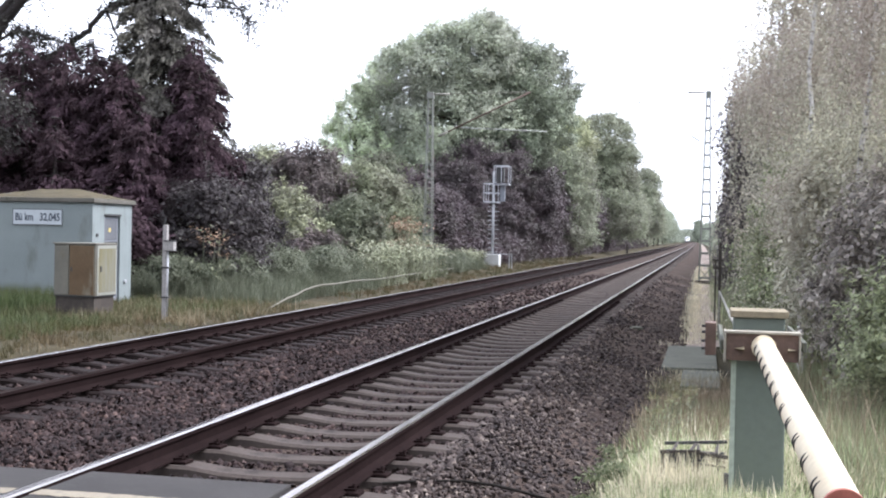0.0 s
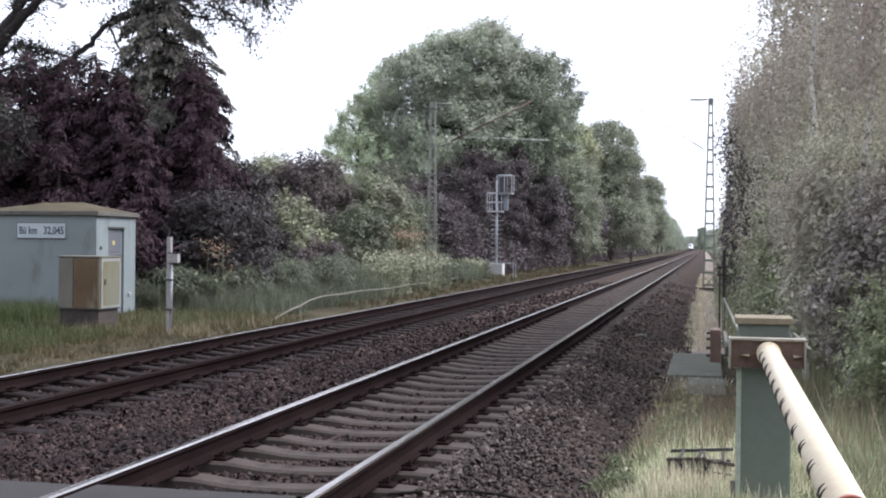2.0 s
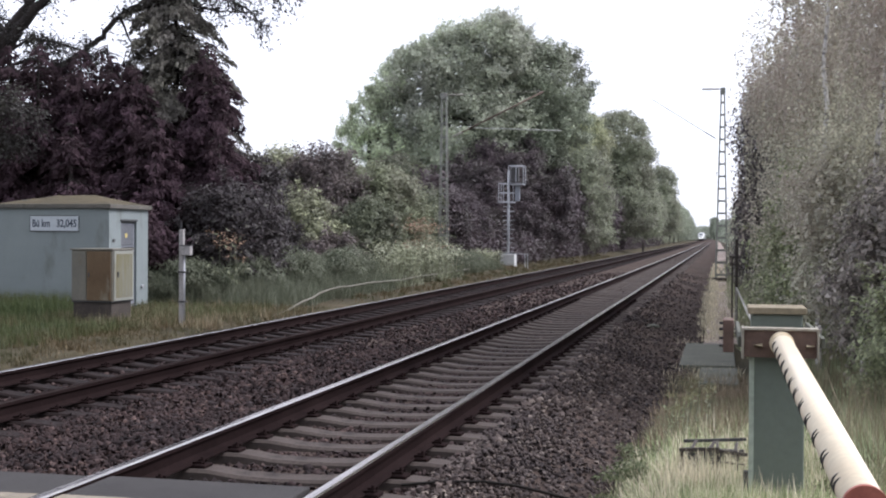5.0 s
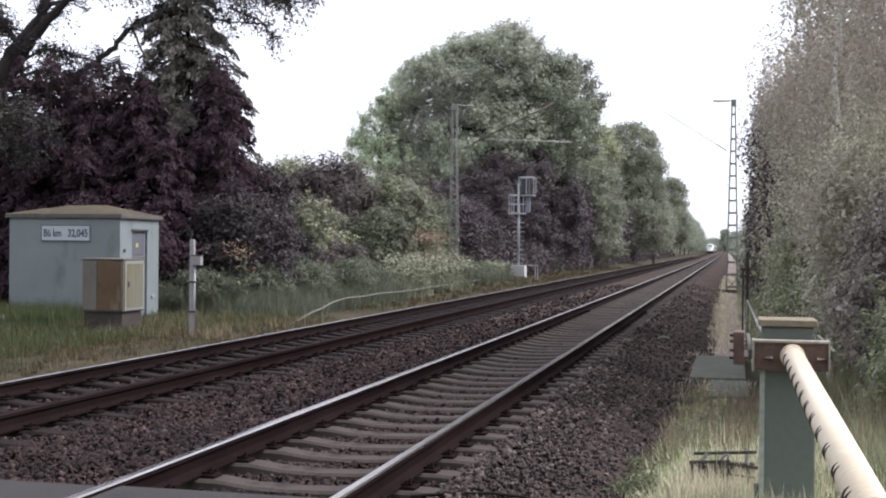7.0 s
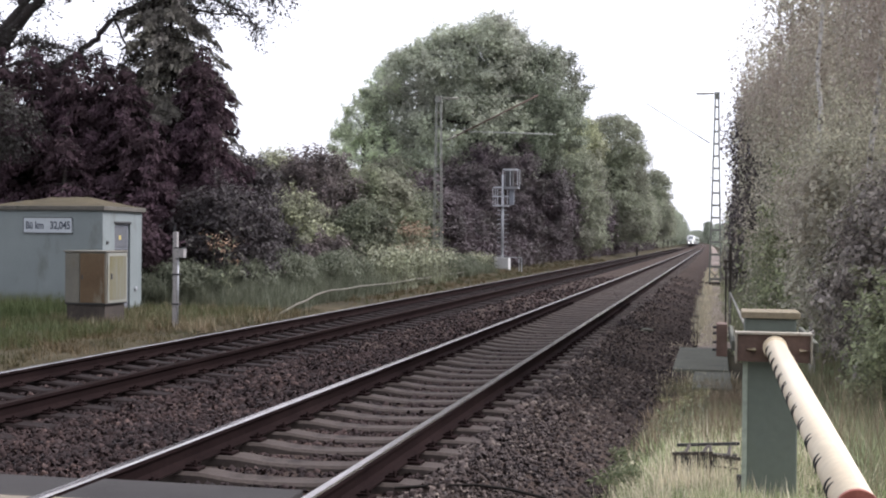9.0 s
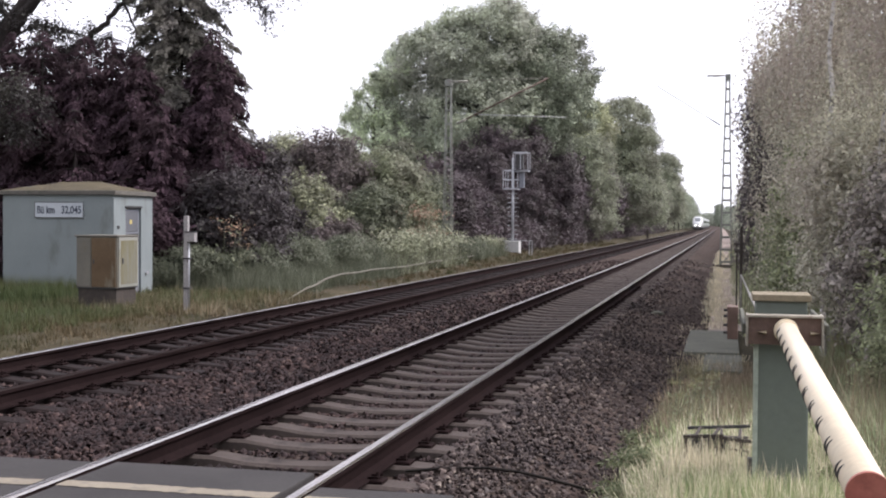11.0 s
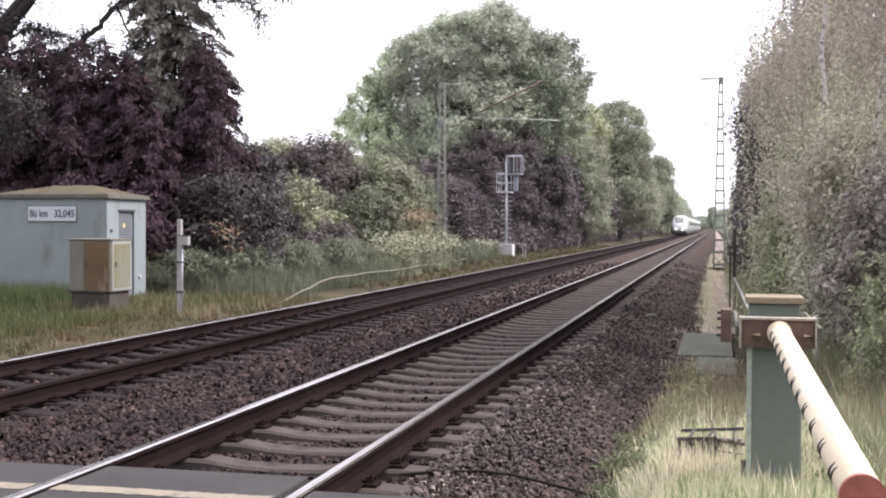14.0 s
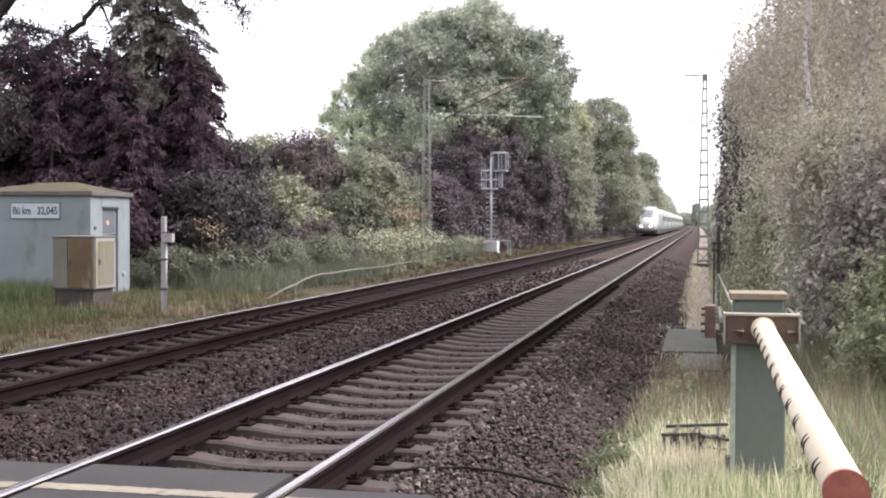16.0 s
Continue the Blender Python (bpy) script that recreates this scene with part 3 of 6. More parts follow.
def conifer(name, label, at, height, radius, leaves, mat, seed, group="", spray=0.2, slope=0.62, category="conifer tree"):
    """A conifer: straight stem and many drooping branches, each a fan of narrow sprays that point outwards and down."""
    rng = np.random.default_rng(seed)
    t = thing(name, label, category, at, group)
    v, q = tube_arrays([(0, 0, -0.5), (0, 0, height * 0.4), (0, 0, height * 0.98)], [0.2, 0.13, 0.012], 7)
    vs, qs, off = [v], [q], len(v)
    n_br = int(height * 30)
    bz = height * (1 - rng.random(n_br) ** 0.8) * 0.99
    ba = rng.random(n_br) * 2 * np.pi
    bl = radius * (1 - bz / height) ** slope * np.minimum(1.0, 0.6 + bz / (0.3 * height)) * rng.uniform(0.72, 1.1, n_br) * np.where(rng.random(n_br) < 0.12, 1.22, 1.0) + 0.08
    rise = rng.uniform(-0.1, 0.25, n_br)
    for z, a, ln, up in zip(bz, ba, bl, rise):
        u = np.linspace(0, 1, 4)
        path = np.stack([np.cos(a) * ln * u, np.sin(a) * ln * u, z + up * ln * u - 0.4 * ln * u * u], 1)
        v, q = tube_arrays(path, [0.03, 0.022, 0.014, 0.006], 4)
        vs.append(v), qs.append(q + off)
        off += len(v)
    under(new("trunk", from_arrays("trunk", np.concatenate(vs), np.concatenate(qs), M_BARK)), t)
    w = bl ** 1.3
    k = rng.choice(n_br, leaves, p=w / w.sum())
    u = 0.08 + 0.94 * rng.random(leaves) ** 0.62
    away = np.stack([np.cos(ba[k]), np.sin(ba[k]), np.zeros(leaves)], 1)
    side = np.stack([-away[:, 1], away[:, 0], np.zeros(leaves)], 1)
    fan = rng.normal(size=leaves) * (0.16 * bl[k] * (1.15 - u) + 0.05)
    z = bz[k] + rise[k] * bl[k] * u - 0.4 * bl[k] * u * u - np.abs(rng.normal(size=leaves)) * 0.13
    pts = away * (bl[k] * u)[:, None] + side * fan[:, None]
    pts[:, 2] = z
    way = away * 0.9 + side * (np.sign(fan) * 0.5)[:, None] + [0, 0, -0.75]
    keep = pts[:, 2] > 0.02
    under(new("crown", leaf_mesh("crown", pts[keep], spray, spray * 0.44, mat, rng, up=0.5, out=away[keep] * 0.7, axis=way[keep])), t)
    return t


def grass_mesh(name, xy, z, height, width, mat, rng, lean=0.35, simple=False):
    """Blades: bent tapering strips of two quads each."""
    n = len(xy)
    h = height * rng.uniform(0.45, 1.25, n)
    a = rng.random(n) * 2 * np.pi
    dirv = np.stack([np.cos(a), np.sin(a), np.zeros(n)], 1)
    side = np.stack([-np.sin(a), np.cos(a), np.zeros(n)], 1) * (width * rng.uniform(0.7, 1.3, n))[:, None] * 0.5
    b = np.concatenate([xy, z[:, None]], 1)
    le = (rng.random(n) * lean * h)[:, None]
    m = b + dirv * le * 0.35 + np.stack([np.zeros(n), np.zeros(n), h * 0.55], 1)
    tp = b + dirv * le + np.stack([np.zeros(n), np.zeros(n), h * (1 - 0.3 * (le[:, 0] / h))], 1)
    if simple:
        v = np.stack([b - side, b + side, tp], 1).reshape(-1, 3)
        return from_arrays(name, v, np.arange(n * 3).reshape(-1, 3), mat)
    v = np.stack([b - side, b + side, m + side * 0.8, m - side * 0.8, tp + side * 0.12, tp - side * 0.12], 1).reshape(-1, 3)
    i = np.arange(n)[:, None] * 6
    q = np.concatenate([i + [0, 1, 2, 3], i + [3, 2, 4, 5]], 0)
    return from_arrays(name, v, q, mat)


# ---- ground ----
def bend(y):
    """Sideways shift of the line, which turns very slightly to the left."""
    return -6.475e-6 * np.maximum(0, np.asarray(y, float) - 6.85) ** 2


def smooth_step(a, b, v):
    t = np.clip((np.asarray(v, float) - a) / (b - a), 0, 1)
    return t * t * (3 - 2 * t)


def ground_z(x, y):
    """Height of the natural ground: level with the road at the crossing, lower along the line."""
    x, y = np.asarray(x, float), np.asarray(y, float)
    low = -0.46 + 0.1 * smooth_step(3.4, 6, x) + 0.45 * smooth_step(-8.5, -13, x) * smooth_step(35, 60, y) + 0.22 * smooth_step(-7.5, -9.5, x) * smooth_step(30, 60, y)
    road = smooth_step(9.5, 6.9, y) * smooth_step(2.1, 2.75, x) + smooth_step(14, 6.9, y) * np.where(x > 0, 0.0, 1.0)
    mound = smooth_step(16, 7.2, y) * smooth_step(2.1, 2.9, x)
    z = low * (1 - np.maximum(road, mound)) + (-0.03) * np.maximum(road, mound)
    return z - 0.35 * ((x > -7.2) & (x < 1.9)) * (y > 7.2) - 0.2 * (y < 5.6) - 0.2 * (x < 1.7) * (y >= 5.6) * (y <= 7.2)


gx = np.unique(np.concatenate([np.linspace(-2500, -60, 14), np.linspace(-60, -20, 21), np.linspace(-20, 12, 97), np.linspace(12, 60, 17), np.linspace(60, 2500, 14)]))
gy = np.unique(np.concatenate([np.linspace(-1500, -40, 10), np.linspace(-40, 5, 19), np.linspace(5, 30, 76), np.linspace(30, 120, 61), np.linspace(120, 400, 30), np.linspace(400, 3500, 16)]))
GX, GY = np.meshgrid(gx, gy)
GZ = ground_z(GX - bend(GY), GY) + 0.02 * np.sin(GX * 1.7 + GY * 0.9) * np.sin(GY * 1.3 - GX * 0.4)
nx, ny = len(gx), len(gy)
ii, jj = np.meshgrid(np.arange(ny - 1), np.arange(nx - 1), indexing="ij")
gq = np.stack([ii * nx + jj, ii * nx + jj + 1, (ii + 1) * nx + jj + 1, (ii + 1) * nx + jj], -1).reshape(-1, 4)
ground = tagged(new("ground", from_arrays("ground", np.stack([GX, GY, GZ], -1).reshape(-1, 3), gq, M_SOIL)), "bare soil with grass roots beside the railway", "ground", kind="structure")

STATIONS = np.unique(np.concatenate([np.linspace(-20, 60, 33), np.linspace(60, 300, 41), np.linspace(300, 1300, 51)]))


def along(name, profile, mats, y_from=-20.0, y_to=1300.0, closed=False, label="", category="", kind="", idx=None, parent=None, smooth=False):
    """Sweeps a cross-section (x, z) along the line."""
    ys = STATIONS[(STATIONS > y_from) & (STATIONS < y_to)]
    ys = np.concatenate([[y_from], ys, [y_to]])
    k = len(profile)
    vs = [(px + float(bend(y)), y, pz) for y in ys for px, pz in profile]
    fs, mi = [], []
    for s in range(len(ys) - 1):
        for i in range(k if closed else k - 1):
            j = (i + 1) % k
            fs.append((s * k + i, s * k + j, (s + 1) * k + j, (s + 1) * k + i))
            mi.append(idx[i] if idx else 0)
    if closed:
        fs += [tuple(range(k))[::-1], tuple(range((len(ys) - 1) * k, len(ys) * k))]
        mi += [mi[0], mi[0]]
    ob = new(name, mesh_from(name, vs, fs, mats, smooth, mi))
    if parent:
        ob.parent = parent
    return tagged(ob, label, category, kind=kind)


GAUGE, FAR_X, FAR_Z, TIE = 0.7535, -4.35, -0.0955, 0.63
ballast_bed = along("ballast_bed", [(2.9, -0.6), (2.7, -0.45), (2.3, -0.41), (1.55, -0.24), (1.4, -0.215), (1.15, -0.215), (1.0, -0.26), (-1.9, -0.27), (-2.5, -0.33), (-6.0, -0.37), (-6.9, -0.52), (-7.2, -0.7)][::-1], M_BED, y_from=5.75, label="grey-brown crushed stone ballast under both tracks", category="ballast", kind="structure")
sandy_path = along("path", [(2.7, -0.48), (2.85, -0.43), (3.6, -0.425), (4.2, -0.5)], M_PATH, y_from=22.5, y_to=700, label="pale sandy service path beside the ballast", category="path", kind="structure")


# ---- tracks ----
HALF = [(0.026, 0.0), (0.0355, -0.012), (0.0355, -0.04), (0.011, -0.056), (0.0095, -0.128), (0.03, -0.15), (0.075, -0.161), (0.075, -0.172)]
RAIL = HALF + [(-x, z) for x, z in HALF[::-1]]
HALF_WORN = [(0.031, 0.0), (0.0355, -0.006)] + HALF[2:]
RAIL_WORN = HALF_WORN + [(-x, z) for x, z in HALF_WORN[::-1]]
RAIL_IDX = [0] + [1] * 13 + [0, 0]


def sleeper_mesh(name, mat):
    xs = [-1.3, -1.27, -0.95, -0.55, -0.3, 0.0, 0.3, 0.55, 0.95, 1.27, 1.3]
    zt = [-0.225, -0.205, -0.188, -0.188, -0.218, -0.226, -0.218, -0.188, -0.188, -0.205, -0.225]
    vs, fs = [], []
    for x, z in zip(xs, zt):
        vs += [(x, -0.15, -0.4), (x, -0.125, z - 0.02), (x, -0.1, z), (x, 0.1, z), (x, 0.125, z - 0.02), (x, 0.15, -0.4)]
    for s in range(len(xs) - 1):
        for i in range(5):
            fs.append((s * 6 + i, s * 6 + i + 1, (s + 1) * 6 + i + 1, (s + 1) * 6 + i))
    fs += [tuple(range(6))[::-1], tuple(range(len(vs) - 6, len(vs)))]
    return mesh_from(name, vs, [f[::-1] for f in fs], mat)


def clip_mesh():
    bm = box_bm((-0.06, -0.07, -0.19), (0.06, 0.07, -0.165), 0.006)
    rod_bm((0.01, 0, -0.17), (0.01, 0, -0.115), 0.016, 0.013, 6, bm)
    bar_bm((-0.045, -0.045, -0.152), (0.03, -0.05, -0.145), 0.016, 0.016, bm)
    bar_bm((-0.045, 0.045, -0.152), (0.03, 0.05, -0.145), 0.016, 0.016, bm)
    me = bpy.data.meshes.new("fastening")
    bm.to_mesh(me)
    bm.free()
    me.materials.append(M_RUST)
    return me


CLIP = clip_mesh()


def track(name, label, cx, cz, mat, first, count, clips, head, profile):
    t = thing(name, label, "railway track", kind="structure")
    for sx, hd in ((-GAUGE, head[0]), (GAUGE, head[1])):
        along("rail", [(cx + sx + x, cz + z) for x, z in profile], [hd, M_RUST], closed=True, idx=RAIL_IDX, parent=t, label="rusty steel rail with a shiny worn head")
    me = sleeper_mesh("sleeper", mat)
    rng = np.random.default_rng(5)
    for i in range(count):
        y = first + i * TIE
        s = new("sleeper", me)
        s.parent = t
        s.matrix_basis = pose(cx + float(bend(y)) + rng.normal() * 0.008, y + rng.normal() * 0.012, cz + rng.normal() * 0.004, 0, 0, rng.normal() * 0.25)
        if i < clips:
            for sx in (-GAUGE, GAUGE):
                for d in (-1, 1):
                    c = new("fastening", CLIP)
                    c.parent = s
                    c.matrix_basis = pose(sx + d * 0.105, 0, 0, 0, 0, 0 if d > 0 else 180)
    v0 = np.array([v.co[:] for v in me.vertices])
    f0 = [tuple(p.vertices) for p in me.polygons]
    vs, fs = [], []
    for k in range(count, 420):
        y = first + k * TIE
        o = len(vs)
        vs += [tuple(p) for p in v0 + [cx + float(bend(y)), y, cz]]
        fs += [tuple(i + o for i in f) for f in f0]
    far = new("sleepers_far_off", mesh_from("sleepers_far_off", vs, fs, mat))
    far.parent = t
    tagged(far, "far sleepers of the same track", kind="stuff")
    return t


FIRST_TIE = 7.55
track("track_near", "straight railway track on concrete sleepers", 0.0, 0.0, M_CONC, FIRST_TIE, 110, 40, (M_HEAD, M_HEAD), RAIL)
track("track_far", "railway track on dark dirty sleepers", FAR_X, FAR_Z, M_CONC_OLD, 7.2, 110, 30, (M_HEAD, M_HEADDULL), RAIL_WORN)


# ---- ballast stones ----
def stones(name, label, x0, x1, y0, y1, per_m2, size, seed, mat):
    rng = np.random.default_rng(seed)
    n = int((x1 - x0) * (y1 - y0) * per_m2)
    x, y = rng.uniform(x0, x1, n), rng.uniform(y0, y1, n)
    keep = np.ones(n, bool)
    for cx, first in ((0.0, FIRST_TIE), (FAR_X, 7.2)):
        d = np.abs((y - first + TIE / 2) % TIE - TIE / 2)
        keep &= ~((x - cx > -1.12) & (x - cx < 1.06) & (d < 0.14) & (y > first - 0.3))
        keep &= np.abs(np.abs(x - cx) - GAUGE) > 0.1
    x, y = x[keep], y[keep]
    n = len(x)
    prof = [(2.7, -0.45), (2.3, -0.41), (1.55, -0.24), (1.4, -0.215), (1.15, -0.215), (1.0, -0.26), (-1.9, -0.27), (-2.5, -0.33), (-6.0, -0.37), (-6.9, -0.52)][::-1]
    z = np.interp(x, [p[0] for p in prof], [p[1] for p in prof])
    inner = (np.abs(x) < 0.66) | (np.abs(x - FAR_X) < 0.66)
    z = z + np.where(inner, -0.012, 0.0) + rng.uniform(-0.012, 0.02, n)
    hump = np.exp(-((np.abs(x) - 1.5) / 0.25) ** 2) * 0.02
    z += hump
    s = size * rng.uniform(0.55, 1.45, n) * np.where(x > 1.3, 0.66, 1.0)
    z -= np.where(x > 1.3, 0.008, 0.0)
    corner = np.array([[a, b, c] for a in (-1, 1) for b in (-1, 1) for c in (-1, 1)], float)
    v = corner[None] * (0.5 + rng.uniform(-0.24, 0.16, (n, 8, 3)))
    v *= (s[:, None] * rng.uniform(0.6, 1.15, (n, 3)))[:, None, :]
    q = rng.normal(size=(n, 4))
    q /= np.linalg.norm(q, axis=1)[:, None]
    w, a, b, c = q.T
    R = np.stack([1 - 2 * (b * b + c * c), 2 * (a * b - c * w), 2 * (a * c + b * w), 2 * (a * b + c * w), 1 - 2 * (a * a + c * c), 2 * (b * c - a * w), 2 * (a * c - b * w), 2 * (b * c + a * w), 1 - 2 * (a * a + b * b)], -1).reshape(n, 3, 3)
    v = np.einsum("nij,nkj->nki", R, v) + np.stack([x + bend(y), y, z], 1)[:, None]
    f = np.array([[0, 1, 3, 2], [4, 6, 7, 5], [0, 4, 5, 1], [2, 3, 7, 6], [1, 5, 7, 3]])
    quads = (np.arange(n)[:, None, None] * 8 + f[None]).reshape(-1, 4)
    return tagged(new(name, from_arrays(name, v.reshape(-1, 3), quads, mat)), label, "ballast stones", kind="stuff")


BALLAST = "loose grey-brown crushed stones of the track bed"
for y0, y1, per, size, sd in ((6.7, 11.5, 700, 0.038, 11), (11.5, 19, 300, 0.048, 12), (19, 30, 90, 0.046, 14), (30, 44, 24, 0.06, 15), (44, 60, 9, 0.06, 16)):
    # stones under and between the tracks are darker and redder than the shoulder's
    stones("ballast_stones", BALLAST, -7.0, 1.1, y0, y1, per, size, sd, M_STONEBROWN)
    stones("ballast_stones", "loose grey crushed stones on the shoulder of the track bed", 1.0, 2.75, y0, y1, per * 1.35, size, sd + 20, M_STONE)
stones("ballast_stones", "loose crushed stones at the road edge", 1.62, 2.5, 5.75, 6.7, 800, 0.04, 13, M_STONE)


def single_stones(parent, x0, x1, y0, y1, count, seed):
    """Loose stones beside the road, each an object of its own on one of a few shared meshes."""
    rng = np.random.default_rng(seed)
    shapes = []
    for _ in range(8):
        bm = bmesh.new()
        bmesh.ops.create_icosphere(bm, subdivisions=1, radius=0.5)
        for v in bm.verts:
            v.co *= rng.uniform(0.72, 1.1)
        me = bpy.data.meshes.new("stone")
        bm.to_mesh(me)
        bm.free()
        me.materials.append(M_STONESINGLE)
        shapes.append(me)
    for _ in range(count):
        x, y, size = rng.uniform(x0, x1), rng.uniform(y0, y1), rng.uniform(0.03, 0.055)
        if GAUGE - 0.1 < x < GAUGE + 0.12:
            continue
        ob = new("stone", shapes[rng.integers(8)])
        ob.parent = parent
        z = float(np.interp(x, [1.0, 1.15, 1.4, 1.55, 2.3], [-0.26, -0.215, -0.215, -0.24, -0.41])) + 0.2 * size
        turn = [math.degrees(a) for a in rng.uniform(0, 6.28, 3)]
        ob.matrix_basis = pose(x, y, z, *turn) @ Matrix.Diagonal((size * rng.uniform(0.9, 1.3), size, size * rng.uniform(0.6, 0.9), 1))


single_stones(ballast_bed, 1.02, 2.25, 6.6, 7.9, 290, 77)


# ---- level crossing ----
def slab(name, lo, hi, mat, label, parent):
    return part(name, box_bm(lo, hi, 0.012), mat, parent, label)


crossing = thing("road", "grey asphalt road over the level crossing", "road", kind="structure")
flange = 0.06
for nm, x0, x1, z1 in (("crossing_panel", -GAUGE + 0.036 + flange, GAUGE - 0.036 - flange, -0.004), ("crossing_panel", -3.55, -GAUGE - 0.05, -0.012), ("crossing_panel", FAR_X - GAUGE + 0.1, FAR_X + GAUGE - 0.1, -0.1), ("crossing_panel", GAUGE + 0.05, 1.6, -0.012), ("road_surface", 1.605, 8.0, -0.02), ("road_surface", -22.0, FAR_X - GAUGE - 0.06, -0.115)):
    edge = {1.6: 6.55, 8.0: 5.7}.get(x1, 6.88)
    slab(nm, (x0, -14, z1 - 0.28), (x1, edge, z1), M_ASPH, "dark grey asphalt panel", crossing)
for x0, x1 in ((-GAUGE + 0.038, -GAUGE + 0.036 + flange), (GAUGE - 0.036 - flange, GAUGE - 0.038)):
    slab("flange_groove", (x0, -14, -0.2), (x1, 6.86, -0.055), M_RUBBER, "black rubber groove filler", crossing)
for x0, x1, z in ((-GAUGE + 0.1, GAUGE - 0.1, -0.004), (-3.5, -GAUGE - 0.06, -0.012), (GAUGE + 0.06, 1.58, -0.012)):
    bm = bmesh.new()
    n = 40
    rng = random.Random(3)
    a = [bm.verts.new((x0 + (x1 - x0) * i / n, 6.16 + rng.uniform(-0.012, 0.012), z + 0.004)) for i in range(n + 1)]
    b = [bm.verts.new((x0 + (x1 - x0) * i / n, 6.30 + rng.uniform(-0.012, 0.012), z + 0.004)) for i in range(n + 1)]
    for i in range(n):
        bm.faces.new((a[i], a[i + 1], b[i + 1], b[i]))
    part("edge_line", bm, M_LINE, crossing, "worn cream road edge line")


# ---- hut ----
def text_part(body, size, at, rot, mat, parent, name="lettering", width=None):
    cu = bpy.data.curves.new(name, "FONT")
    cu.body, cu.size, cu.extrude, cu.offset = body, size, 0.002, 0.006
    cu.align_x, cu.align_y = "CENTER", "CENTER"
    tmp = bpy.data.objects.new("tmp", cu)
    scene.collection.objects.link(tmp)
    bpy.context.view_layer.update()
    me = bpy.data.meshes.new_from_object(tmp.evaluated_get(bpy.context.evaluated_depsgraph_get()))
    bpy.data.objects.remove(tmp)
    bpy.data.curves.remove(cu)
    if width:
        xs = [v.co.x for v in me.vertices]
        k = width / (max(xs) - min(xs))
        for v in me.vertices:
            v.co.x *= k
    me.materials.clear()
    me.materials.append(mat)
    ob = new(name, me)
    ob.parent = parent
    ob.matrix_basis = pose(*at, *rot)
    return ob


def build_hut():
    x0, x1, y0, y1, z0, z1 = -15.2, -12.04, 27.8, 29.92, -0.75, 2.16
    h = thing("equipment_hut", "pale grey rendered concrete relay hut with a mossy flat-hipped roof", "hut", (x0, y0, 0))
    T = Vector((x0, y0, 0))
    L = lambda x, y, z: (x - T.x, y - T.y, z)
    # walls with a real doorway in the trackside wall
    dy0, dy1, dz1 = 28.42, 29.27, 1.84
    part("wall", box_bm(L(x0, y0, z0), L(x1, y0 + 0.12, z1), 0.01), M_HUT, h)
    part("wall", box_bm(L(x0, y1 - 0.12, z0), L(x1, y1, z1), 0.01), M_HUT, h)
    part("wall", box_bm(L(x0, y0 + 0.122, z0), L(x0 + 0.12, y1 - 0.122, z1)), M_HUT, h)
    part("wall", box_bm(L(x1 - 0.12, y0 + 0.122, z0), L(x1 - 0.002, dy0, z1)), M_HUT, h)
    part("wall", box_bm(L(x1 - 0.12, dy1, z0), L(x1 - 0.002, y1 - 0.122, z1)), M_HUT, h)
    part("wall", box_bm(L(x1 - 0.12, dy0 + 0.002, dz1), L(x1 - 0.002, dy1 - 0.002, z1)), M_HUT, h)
    d = part("door", box_bm(L(x1 - 0.1, dy0 + 0.01, z0), L(x1 - 0.06, dy1 - 0.01, dz1 - 0.01), 0.004), M_GREYDOOR, h, "grey sheet-metal door")
    part("vent_panel", box_bm(L(x1 - 0.06, dy0 + 0.08, 1.22), L(x1 - 0.045, dy1 - 0.1, 1.76), 0.004), M_DOORPANEL, d, "grey panel in the door")
    part("door_handle", box_bm(L(x1 - 0.058, dy1 - 0.14, 0.95), L(x1 - 0.02, dy1 - 0.1, 1.07), 0.004), M_DARK, d, "dark door handle")
    part("sticker", box_bm(L(x1 - 0.044, dy0 + 0.3, 1.42), L(x1 - 0.041, dy0 + 0.42, 1.53)), M_YELLOW, d, "small yellow warning sticker")
    part("door_gap", box_bm(L(x1 - 0.059, dy0 + 0.03, 1.12), L(x1 - 0.052, dy1 - 0.05, 1.17)), M_DARK, d, "dark slot under the panel")
    part("door_frame", box_bm(L(x1 - 0.03, dy0 - 0.03, dz1 - 0.002), L(x1 + 0.015, dy1 + 0.03, dz1 + 0.05), 0.004), M_DARK, h, "dark lintel strip")
    part("wall_vent", box_bm(L(x1 - 0.01, 27.98, 1.3), L(x1 + 0.02, 28.08, 1.38), 0.004), M_DARK, h, "small dark wall fitting")
    part("cable_outlet", rod_bm(L(x1 - 0.02, 29.55, 0.12), L(x1 + 0.05, 29.55, 0.12), 0.05), M_GALV, h, "round metal outlet")
    # roof slab and shallow hip
    o = 0.08
    bm = box_bm(L(x0 - o, y0 - o, z1), L(x1 + o, y1 + o, z1 + 0.11), 0.012)
    part("fascia", bm, M_FASCIA, h, "weathered roof edge")
    bm = bmesh.new()
    ax0, ax1, ay0, ay1, zb = x0 - o + 0.02, x1 + o - 0.02, y0 - o + 0.02, y1 + o - 0.02, z1 + 0.112
    base = [bm.verts.new(L(*p)) for p in ((ax0, ay0, zb), (ax1, ay0, zb), (ax1, ay1, zb), (ax0, ay1, zb))]
    ym = (ay0 + ay1) / 2
    r0, r1 = bm.verts.new(L(ax0 + 1.15, ym, zb + 0.25)), bm.verts.new(L(ax1 - 1.05, ym, zb + 0.25))
    for f in ((base[0], base[1], r1, r0), (base[1], base[2], r1), (base[2], base[3], r0, r1), (base[3], base[0], r0), tuple(base[::-1])):
        bm.faces.new(f)
